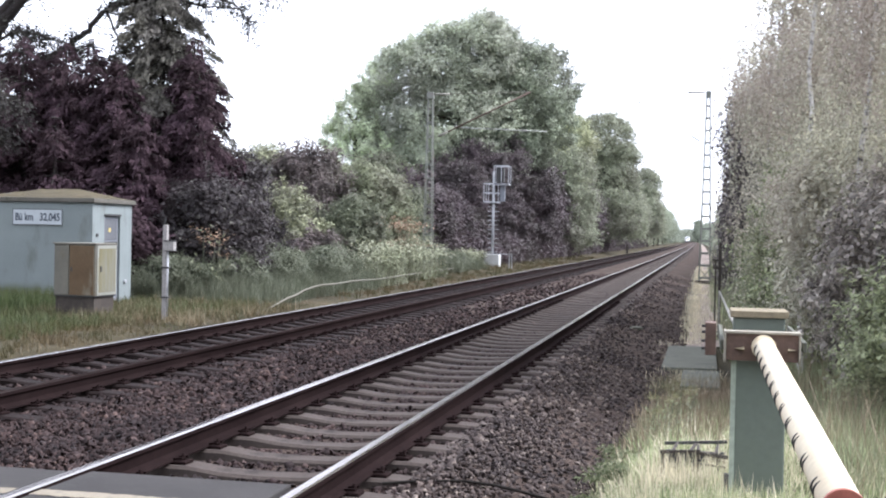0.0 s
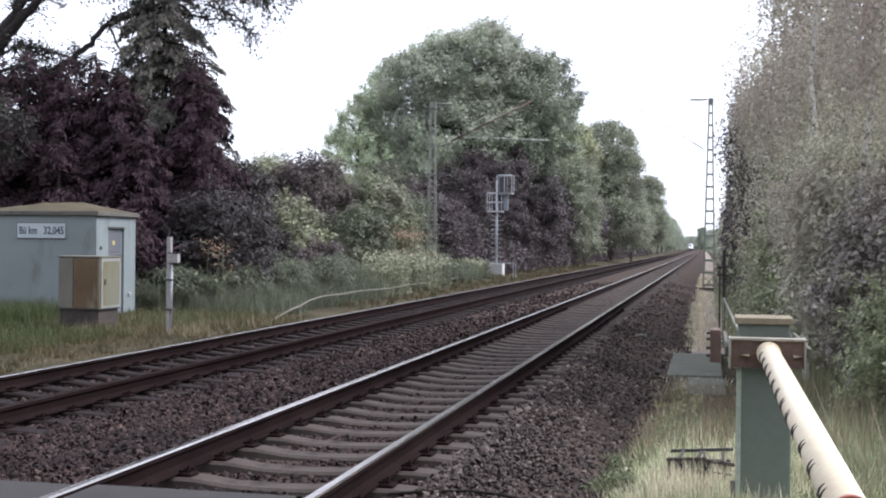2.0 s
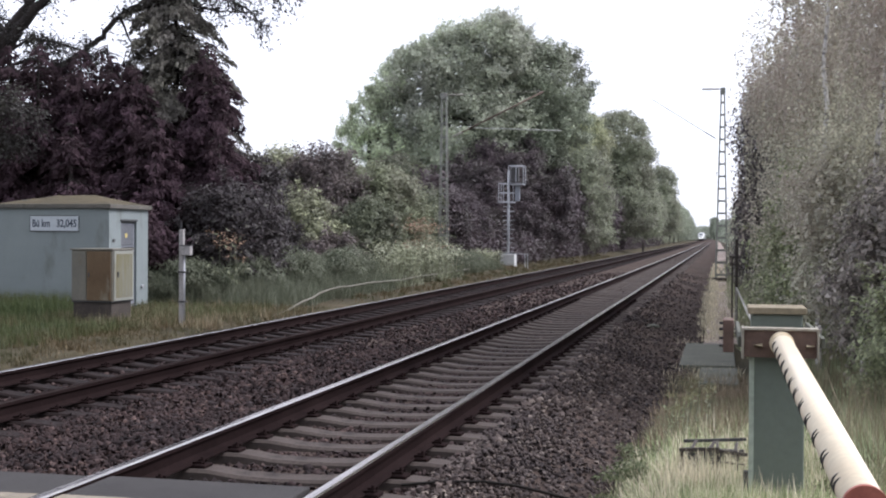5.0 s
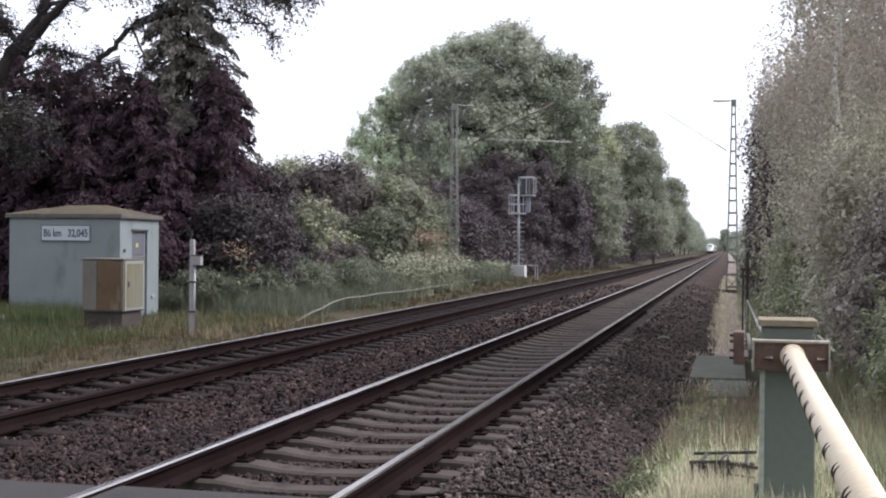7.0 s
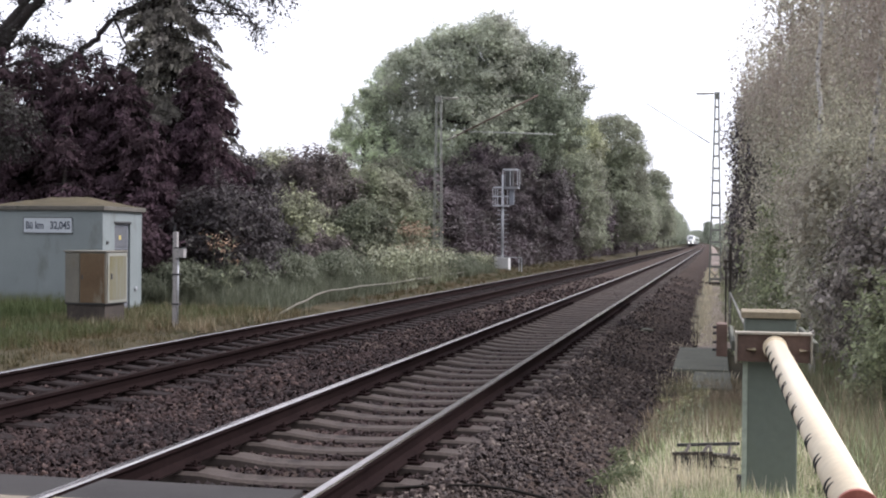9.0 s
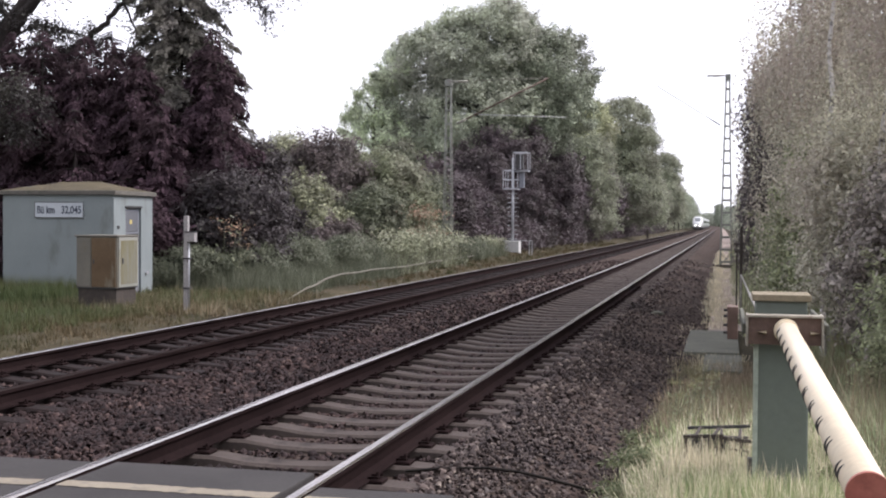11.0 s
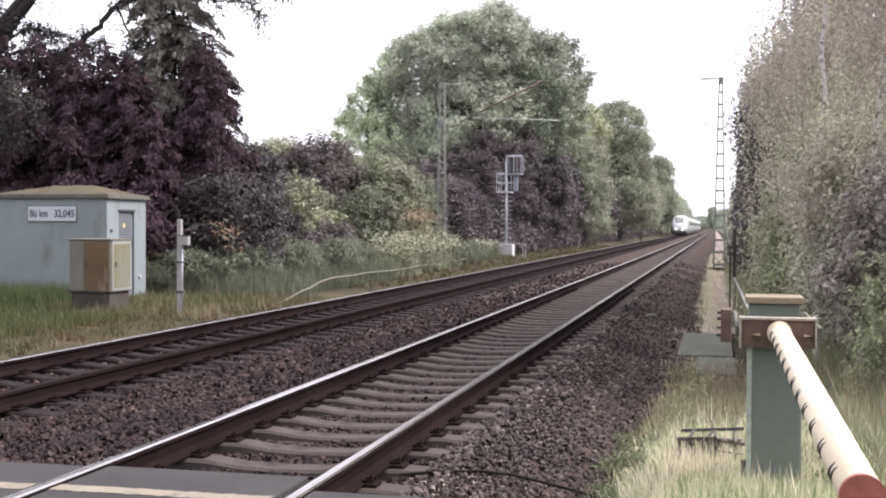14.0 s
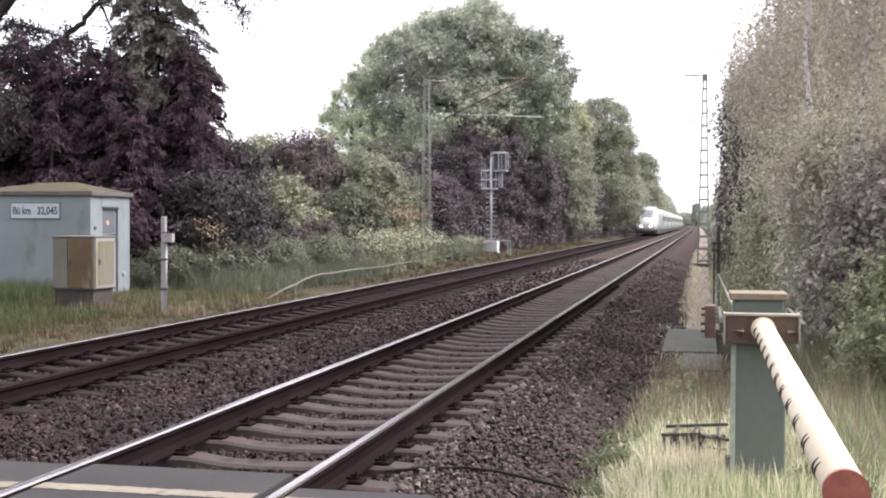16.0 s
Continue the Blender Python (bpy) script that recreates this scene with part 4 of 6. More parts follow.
    bmesh.ops.subdivide_edges(bm, edges=bm.edges[:], cuts=6, use_grid_fill=True)
    rng = random.Random(2)
    for v in bm.verts:
        v.co.z += rng.uniform(-0.008, 0.012) if v.co.z > zb + 0.01 else 0
    part("roof", bm, M_MOSS, h, "moss-covered hipped roof")
    # sign
    sg = part("sign", box_bm(L(-14.26, y0 - 0.03, 1.57), L(-12.87, y0 - 0.004, 1.975), 0.004), M_SIGN, h, "pale name board with dark letters")
    for a, b in (((-14.26, 1.57), (-12.87, 1.585)), ((-14.26, 1.96), (-12.87, 1.975)), ((-14.26, 1.586), (-14.245, 1.959)), ((-12.885, 1.586), (-12.87, 1.959))):
        part("sign_edge", box_bm(L(a[0], y0 - 0.036, a[1]), L(b[0], y0 - 0.0305, b[1])), M_DARK, sg, "dark sign border")
    text_part("Bü km", 0.27, L(-13.935, y0 - 0.033, 1.765), (90, 0, 0), M_INK, sg, width=0.5)
    text_part("32,045", 0.27, L(-13.215, y0 - 0.033, 1.765), (90, 0, 0), M_INK, sg, width=0.56)


def build_cabinet():
    x0, x1, y0, y1, z0, z1 = -10.88, -9.9, 24.0, 24.95, 0.03, 1.19
    c = thing("switch_cabinet", "weathered grey and brown-stained trackside cabinet on a concrete plinth", "cabinet", (x0, y0, -0.5))
    L = lambda x, y, z: (x - x0, y - y0, z + 0.5)
    part("plinth", box_bm(L(x0 + 0.03, y0 + 0.03, -0.7), L(x1 - 0.03, y1 - 0.03, z0 - 0.002), 0.01), M_PLINTH, c, "dark dirty concrete plinth")
    part("body", box_bm(L(x0, y0, z0), L(x1, y1, z1 - 0.04), 0.01), M_CAB, c)
    part("lid", box_bm(L(x0 - 0.03, y0 - 0.03, z1 - 0.038), L(x1 + 0.03, y1 + 0.03, z1), 0.012), M_CAB, c, "overhanging grey lid")
    a = part("door", box_bm(L(x0 + 0.02, y0 - 0.022, z0 + 0.02), L(x0 + 0.36, y0 - 0.002, z1 - 0.06), 0.005), M_CAB, c, "grey front door leaf")
    d = part("door", box_bm(L(x0 + 0.38, y0 - 0.026, z0 + 0.02), L(x1 - 0.03, y0 - 0.002, z1 - 0.06), 0.005), M_CABRUST, c, "brown-stained front door leaf")
    part("handle", box_bm(L(x0 + 0.42, y0 - 0.045, 0.56), L(x0 + 0.45, y0 - 0.027, 0.66), 0.004), M_DARK, d, "dark handle")
    e = part("door", box_bm(L(x1 + 0.002, y0 + 0.05, z0 + 0.01), L(x1 + 0.025, y1 - 0.02, z1 - 0.05), 0.005), M_CABPALE, c, "cream side door with yellow streaks")
    part("door_inset", box_bm(L(x1 + 0.0262, y0 + 0.13, z0 + 0.07), L(x1 + 0.03, y1 - 0.08, z1 - 0.12), 0.002), M_CABSTAIN, e, "yellow-stained inset sheet")
    part("handle", box_bm(L(x1 + 0.031, y0 + 0.17, 0.56), L(x1 + 0.045, y0 + 0.23, 0.68), 0.004), M_DARK, e, "dark oval handle")
    part("seam", box_bm(L(x0 + 0.01, y0 - 0.012, z0 - 0.02), L(x1 + 0.01, y1, z0 + 0.004)), M_DARK, c, "dark seam over the plinth")


def build_line_post():
    p = thing("marker_post", "grey-white weathered post with a small metal box near the railway", "post", (-8.3, 24.1, -0.46))
    part("post", box_bm((-0.05, -0.05, -0.3), (0.045, 0.05, 2.08), 0.01), M_POLEPAINT, p)
    part("top_plate", bar_bm((-0.03, -0.02, 2.1), (0.0, -0.02, 2.22), 0.03, 0.03), M_DARK, p, "broken dark tip")
    part("conduit", rod_bm((0.075, -0.04, 0.1), (0.075, -0.04, 1.55), 0.018), M_GALV, p, "pale conduit pipe")
    b = part("junction_box", box_bm((0.02, -0.13, 1.52), (0.24, 0.02, 1.72), 0.012), M_POLEPAINT, p, "small grey junction box")
    part("box_lid", box_bm((0.01, -0.14, 1.722), (0.25, 0.03, 1.745), 0.005), M_DARK, b, "dark lid")
    for z in (1.14, 0.5):
        part("strap", box_bm((-0.07, -0.07, z), (0.1, 0.07, z + 0.035), 0.003), M_DARK, p, "dark steel strap")


# ---- level-crossing barrier ----
def build_barrier():
    b = thing("barrier", "closed crossing barrier with white boom on a green post", "barrier", (3.38, 7.3, -0.1))
    L = lambda x, y, z: (x - 3.38, y - 7.3, z + 0.1)
    part("post", box_bm(L(3.235, 7.16, -0.25), L(3.53, 7.5, 0.83), 0.012), M_GREEN, b, "sage-green sheet steel post")
    part("corner_strip", box_bm(L(3.222, 7.15, -0.2), L(3.25, 7.158, 0.83), 0.002), M_GREENPALE, b, "folded post edge with sky light painted on in pale green")
    head = part("head_box", box_bm(L(3.235, 7.26, 0.832), L(3.525, 7.56, 1.065), 0.01), M_GREEN, b, "green drive box")
    part("cover", box_bm(L(3.215, 7.235, 1.067), L(3.545, 7.585, 1.106), 0.006), M_CREAM, head, "cream weathered cover plate")
    br = part("bracket", box_bm(L(3.19, 7.08, 0.83), L(3.59, 7.1, 0.985), 0.004), M_BRACKET, b, "rusty boom bracket plate")
    part("bracket_lip", box_bm(L(3.185, 7.06, 0.986), L(3.595, 7.15, 1.0), 0.003), M_EDGE, br, "pale top edge")
    part("bracket_side", box_bm(L(3.178, 7.06, 0.82), L(3.189, 7.25, 0.998), 0.002), M_EDGE, br, "pale side edge")
    part("bracket_side", box_bm(L(3.591, 7.06, 0.82), L(3.602, 7.25, 0.998), 0.002), M_EDGE, br, "pale side edge")
    for x in (3.29, 3.53):
        part("rib", bent_rib(L(x, 7.0, 0.9), 0.055 if x > 3.4 else -0.055), M_CREAM, br, "pale stiffening rib")
    # boom
    y0, y1 = 2.86, 7.07
    bx0, bx1, bz0, bz1, r0, r1 = 3.381, 3.398, 0.905, 0.913, 0.0495, 0.06
    boom = part("boom", rod_bm(L(bx0, y0, bz0), L(bx1, y1, bz1), r0, r1, 40), M_BOOM, b, "white painted boom tube")
    part("end_cap", rod_bm(L(bx0, y0 - 0.022, bz0), L(bx0, y0 - 0.001, bz0), r0 + 0.003, r0 + 0.003, 40), M_REDCAP, boom, "faded red end cap")
    part("collar", rod_bm(L(bx1, y1 - 0.14, bz1), L(bx1, y1 - 0.09, bz1), r1 + 0.004, r1 + 0.004, 32), M_BOOM, boom, "clamp collar")
    part("collar", rod_bm(L(bx1, y1 - 0.03, bz1), L(bx1, y1 + 0.008, bz1), r1 + 0.008, r1 + 0.008, 32), M_BOOM, boom, "clamp flange")
    # curtain slots: pairs of short dark curved slits on the boom's flank
    n = 12
    for i in range(n):
        for k in (0.0, 0.055):
            y = 3.05 + (6.75 - 3.05) * i / (n - 1) + k
            t = (y - y0) / (y1 - y0)
            r = r0 + (r1 - r0) * t + 0.0006
            pts = []
            for a in np.linspace(140, 205, 8):
                pts.append((bx0 + (bx1 - bx0) * t - 3.38 + r * math.cos(radians(a)), y - 7.3 + 0.045 * (a - 172) / 65, bz0 + (bz1 - bz0) * t + 0.1 + r * math.sin(radians(a))))
            v, q = tube_arrays(pts, [0.0006, 0.0024, 0.0036, 0.0045, 0.0045, 0.0036, 0.0024, 0.0006], 6)
            under(tagged(new("slot", from_arrays("slot", v, q, M_DARK)), "dark slot for the hanging lattice"), boom)
    # counterweight arms behind
    for x in (3.17, 3.63):
        part("arm", box_bm(L(x - 0.012, 7.16, 0.88), L(x + 0.012, 8.5, 0.94), 0.006), M_SLAB, b, "grey counterweight arm")
    cw = part("counterweight", box_bm(L(3.075, 8.2, 0.75), L(3.145, 8.42, 0.965), 0.006), M_BRACKET, b, "grey-brown counterweight plate")
    for z in (0.79, 0.84, 0.9, 0.94):
        part("bolt", rod_bm(L(3.05, 8.26, z), L(3.075, 8.26, z), 0.009, 0.009, 8), M_DARK, cw, "dark bolt")
    # dark plate behind the bars, added for the shade inside the grate
    gr = part("foot_grate", box_bm(L(2.83, 8.4, -0.3), L(3.23, 8.43, 0.07), 0.004), M_DARK, b, "rusty iron grate sunk in the grass, dark plate for its shaded inside")
    part("grate_frame", bar_bm(L(2.8, 8.05, 0.115), L(3.06, 8.07, 0.13), 0.022, 0.02), M_OLDSTEEL, gr, "rusty bent top bar")
    part("grate_frame", bar_bm(L(3.05, 8.06, 0.118), L(3.235, 8.08, 0.095), 0.024, 0.02), M_OLDSTEEL, gr, "rusty bent top bar")
    part("grate_frame", bar_bm(L(2.82, 8.37, 0.12), L(3.235, 8.4, 0.145), 0.02, 0.02), M_DARK, gr, "rusty top bar")
    for k, (lean, cut, low) in enumerate(((0.0, 0.0, 0.0), (0.03, 0.02, 0.02), (-0.02, 0.0, 0.0), (0.04, 0.05, 0.05), (0.0, 0.02, 0.0), (-0.04, 0.0, 0.03), (0.02, 0.03, 0.01), (0.05, 0.02, 0.0))):
        x = 2.82 + k * 0.056
        part("grate_bar", bar_bm(L(x, 8.06, -0.28), L(x + lean, 8.06 + cut, 0.11 - low), 0.022, 0.012), M_DARK if k % 2 else M_OLDSTEEL, gr)
        if k in (1, 3, 4, 6):
            part("grate_bar", bar_bm(L(x, 8.06, 0.115), L(x + lean, 8.38, 0.125), 0.02, 0.012), M_OLDSTEEL, gr)
    for z in (-0.02, 0.055):
        part("grate_bar", bar_bm(L(3.0, 8.05, z), L(3.22, 8.05, z - 0.02), 0.022, 0.012), M_OLDSTEEL, gr)
    part("foot_bar", bar_bm(L(3.21, 7.18, -0.2), L(3.21, 7.18, 0.16), 0.03, 0.05), M_DARK, b, "dark foot bracket")


def bent_rib(p, w):
    bm = bmesh.new()
    x, y, z = p
    vs = [bm.verts.new(c) for c in ((x, y + 0.075, z - 0.012), (x + w, y + 0.075, z), (x, y + 0.0, z + 0.002), (x, y + 0.075, z + 0.012))]
    for f in ((0, 1, 2), (0, 2, 3), (2, 1, 3), (0, 3, 1)):
        bm.faces.new([vs[i] for i in f])
    bmesh.ops.recalc_face_normals(bm, faces=bm.faces)
    return bm


# ---- masts ----
def build_mast(at, height, w0, w1, label, foot, n, leg=0.05):
    m = thing("catenary_mast", label, "lattice mast", at, "overhead line masts")
    hw = lambda z: (w0 + (w1 - w0) * z / height) / 2
    for sx in (-1, 1):
        for sy in (-1, 1):
            part("leg", bar_bm((sx * hw(0), sy * hw(0), 0), (sx * hw(height), sy * hw(height), height), leg), M_MAST, m)
    for i in range(n):
        z = 0.25 + (height - 0.35) * i / (n - 1)
        a = hw(z)
        part("rung", box_bm((-a, -a - 0.012, z - 0.045), (a, -a + 0.012, z + 0.045)), M_MAST, m)
        if i % 2 == 0:
            part("rung", box_bm((-a - 0.012, -a, z - 0.022), (-a + 0.012, a, z + 0.022)), M_MAST, m)
    for sx in (-1, 1):
        part("brace", bar_bm((-sx * hw(0.1), -hw(0.1), 0.1), (sx * hw(0.6), -hw(0.6), 0.65), 0.03), M_MAST, m)
    part("head_plate", box_bm((-hw(height) - 0.05, -hw(height) - 0.03, height - 0.28), (hw(height) + 0.05, hw(height) + 0.03, height + 0.02), 0.01), M_MAST, m)
    if foot:
        part("foundation", box_bm((-0.42, -0.42, -0.7), (0.42, 0.42, 0.12), 0.03), M_PLINTH, m, "brown concrete foundation block")
    return m


def build_cantilever(mast, s, z_low, z_tip, z_arm, reach, z_tie, x_in, thick=1.0):
    part("strut", rod_bm((s * x_in, 0, z_low), (s * reach, 0, z_tip), 0.034 * thick), M_BRACKET if thick > 0.9 else M_DULL, mast, "brownish diagonal cantilever tube")
    part("insulator", rod_bm((s * x_in, 0, z_low), (s * (x_in + 0.45), 0, z_low + 0.45 * (z_tip - z_low) / (reach - x_in)), 0.06 * min(1.0, thick * 0.8)), M_DULL if thick > 0.9 else M_DARK, mast, "ribbed insulator")
    part("tie", rod_bm((s * 0.1, 0, z_tie), (s * reach, 0, z_tip), 0.012 * thick), M_DULL, mast, "thin tie rod")
    part("insulator", rod_bm((s * 0.15, 0, z_tie), (s * 0.9, 0, z_tie), 0.04), M_DULL, mast, "pale insulator at the mast head")
    part("registration_arm", rod_bm((s * (x_in + 1.0), 0, z_arm + 0.03), (s * (reach + 0.8), 0, z_arm - 0.15), 0.017 * thick), M_PALE, mast, "thin pale horizontal registration arm")


def build_signal():
    b = (-9.3, 71.0, 0.0)
    s = thing("light_signal", "pale grey signal mast with two railed work cages", "railway signal", b)
    part("base", box_bm((-0.45, -0.4, -0.6), (0.4, 0.4, 0.42), 0.03), M_PALE, s, "pale concrete base")
    part("pole", rod_bm((-0.05, 0, 0.2), (-0.05, 0, 5.4), 0.085, 0.07), M_GALV, s)
    for i in range(11):
        z = 0.55 + i * 0.27
        part("step", box_bm((-0.36, -0.02, z), (0.2 + 0.1 * (i % 2), 0.02, z + 0.035)), M_GALV, s, "climbing step")

    def cage(x0, x1, z0, z1, posts, parent):
        c = thing("work_cage", "", "", (0, 0, 0))
        c.parent = parent
        for y in (-0.4, 0.4):
            for x in np.linspace(x0, x1, posts if y < 0 else 2):
                part("upright", box_bm((x - 0.017, y - 0.017, z0), (x + 0.017, y + 0.017, z1)), M_GALV, c)
            for z in (z0, (z0 + z1) / 2 if posts > 3 else z0 + 0.02, z1):
                part("railing", box_bm((x0, y - 0.024, z - 0.028), (x1, y + 0.024, z + 0.028)), M_GALV, c)
        part("cage_floor", box_bm((x0, -0.42, z0 - 0.05), (x1, 0.42, z0 - 0.01)), M_GALV, c)
        return c

    cage(-0.57, 0.3, 3.55, 4.64, 4, s)
    cage(0.02, 0.9, 4.62, 5.7, 3, s)
    part("signal_head", box_bm((0.12, -0.2, 4.75), (0.58, 0.12, 5.6), 0.03), M_DARK, s, "dark signal head seen from behind")
    part("backboard", box_bm((0.36, -0.12, 3.6), (0.64, 0.1, 4.55), 0.02), M_GREYDOOR, s, "grey back board")
    for x in (-2.0, -0.9, 1.05, 1.2):
        part("fence_post", box_bm((x - 0.02, -0.5, -0.4), (x + 0.02, -0.46, 0.48)), M_GALV, s)
    part("fence_rail", box_bm((-2.0, -0.5, 0.44), (1.2, -0.46, 0.485)), M_GALV, s)


cable = tube_thing("cable", [(0.93, 7.98, -0.2), (1.2, 8.05, -0.18), (1.48, 8.11, -0.175), (1.68, 8.14, -0.195), (1.87, 8.17, -0.235), (2.05, 8.22, -0.285), (2.24, 8.34, -0.36)], 0.011, M_RUBBER)
tagged(cable, "thin black cable lying on the ballast beside the road", "cable")
build_hut()
build_cabinet()
build_line_post()
build_barrier()
mast_r = build_mast((3.07, 54.9, -0.4), 8.53, 0.5, 0.13, "olive-painted lattice overhead line mast beside the sandy path", True, 16)
build_cantilever(mast_r, -1, 6.3, 8.1, 6.5, 3.1, 8.5, 0.3, 0.5)
mast_l = build_mast((-9.4, 54.0, 0.0), 8.05, 0.4, 0.2, "grey-olive lattice overhead line mast in front of trees", False, 13, 0.034)
build_cantilever(mast_l, 1, 6.05, 8.05, 6.42, 4.6, 7.98, 0.4)
build_signal()

marker = thing("line_marker", "short dark marker post beside the far track", "post", (-7.27, 165.0, -0.3))
part("post", box_bm((-0.15, -0.06, -0.4), (0.15, 0.06, 1.05), 0.01), M_OLDSTEEL, marker)
part("cap", box_bm((-0.19, -0.09, 1.052), (0.19, 0.09, 1.1), 0.01), M_DARK, marker)

# dark posts and a handrail behind the barrier
posts = thing("twin_post", "two dark weathered steel posts beside the path", "post", (3.3, 24.0, -0.45))
part("post", box_bm((-0.045, -0.02, -0.2), (-0.015, 0.02, 1.6), 0.003), M_OLDSTEEL, posts)
part("post", box_bm((0.025, -0.025, -0.2), (0.08, 0.025, 1.92), 0.003), M_OLDSTEEL, posts)
for zz in (1.42, 1.56):
    part("bracket", box_bm((-0.08, -0.045, zz), (0.1, -0.027, zz + 0.04), 0.003), M_OLDSTEEL, posts)
rail = thing("hand_rail", "thin grey handrail sloping down beside the path", "handrail", (3.3, 8.6, 0.0))
tube_thing("rail_tube", [(0.0, 0.0, 0.88), (0.0, 3.0, 0.82), (0.02, 8.0, 0.71), (0.05, 15.3, 0.54)], 0.015, M_DULL, rail)
part("rail_foot", rod_bm((0.05, 15.3, -0.6), (0.05, 15.3, 0.54), 0.018), M_DULL, rail)

# cable trough lids beside the line
for i, (x0, x1, y0, y1) in enumerate(((2.46, 3.28, 18.15, 21.9), (2.78, 3.3, 16.0, 18.0))):
    tagged(part("concrete_slab", box_bm((x0, y0, -0.48), (x1, y1, -0.375 - 0.012 * i), 0.02), M_SLAB, None), "grey flat concrete slab lying beside the ballast", "concrete slab", "concrete slabs")

# bent pale rail lying along the far verge
pipe = tube_thing("old_pipe", [(-7.5, 26.9, -0.5), (-7.68, 28.8, -0.43), (-7.88, 30.6, -0.28), (-7.93, 31.6, -0.22), (-7.98, 32.4, -0.12), (-8.02, 33.3, -0.07), (-8.05, 34.2, -0.04), (-8.16, 36.0, -0.07), (-8.22, 38.0, -0.05), (-8.3, 42.0, -0.1), (-8.42, 46.0, -0.08), (-8.8, 58.0, -0.08)], 0.029, M_WOOD)
tagged(pipe, "bleached bent pole lying along the grassy verge", "pole")
stone = part("stone", bmesh.new(), M_SLAB, None)
bm = bmesh.new()
bmesh.ops.create_icosphere(bm, subdivisions=2, radius=0.1)
rng_s = random.Random(8)
for v in bm.verts:
    v.co = Vector((v.co.x * 1.4, v.co.y, v.co.z * 0.6)) * rng_s.uniform(0.85, 1.15)
bm.to_mesh(stone.data)
bm.free()
stone.location = (1.75, 24.2, -0.27)
tagged(stone, "pale stone on the ballast shoulder", "stone")


# ---- train ----
def section(w, z0, z1, n=28, p=3.2):
    pts = []
    for i in range(n):
        a = 2 * math.pi * i / n
        c, s = math.cos(a), math.sin(a)
        x = math.copysign(abs(c) ** (2 / p), c) * w / 2
        z = math.copysign(abs(s) ** (2 / p), s)
        pts.append((x, (z0 + z1) / 2 + z * (z1 - z0) / 2))
    return pts


def loft(name, secs, mats, parent, label="", pick=None, n=28, pane=None):
    """secs: rows of y, width, z0, z1, power. pick(s, z) gives a material index; pane(x, y, z) takes faces out into a pane of their own."""
    vs, fs, mi, taken = [], [], [], []
    for y, w, z0, z1, p in secs:
        vs += [(x, y, z) for x, z in section(w, z0, z1, n, p)]
    for s in range(len(secs) - 1):
        for i in range(n):
            j = (i + 1) % n
            f = (s * n + i, s * n + j, (s + 1) * n + j, (s + 1) * n + i)
            c = [sum(vs[k][a] for k in f) / 4 for a in range(3)]
            if pane and pane(*c):
                taken.append(f)
                continue
            fs.append(f)
            mi.append(pick(s, c[2]) if pick else 0)
    fs += [tuple(range(n))[::-1], tuple(range(len(vs) - n, len(vs)))]
    mi += [0, 0]
    me = mesh_from(name, vs, fs, mats, True, mi)
    me.polygons.foreach_set("use_smooth", [len(p.vertices) == 4 for p in me.polygons])
    ob = new(name, me)
    ob.parent = parent
    if taken:
        used = sorted({k for f in taken for k in f})
        at = {k: i for i, k in enumerate(used)}
        pn = new("windscreen", mesh_from("windscreen", [vs[k] for k in used], [tuple(at[k] for k in f) for f in taken], M_GLASS, True))
        pn.parent = parent
        tagged(pn, "large dark curved windscreen")
    return tagged(ob, label)


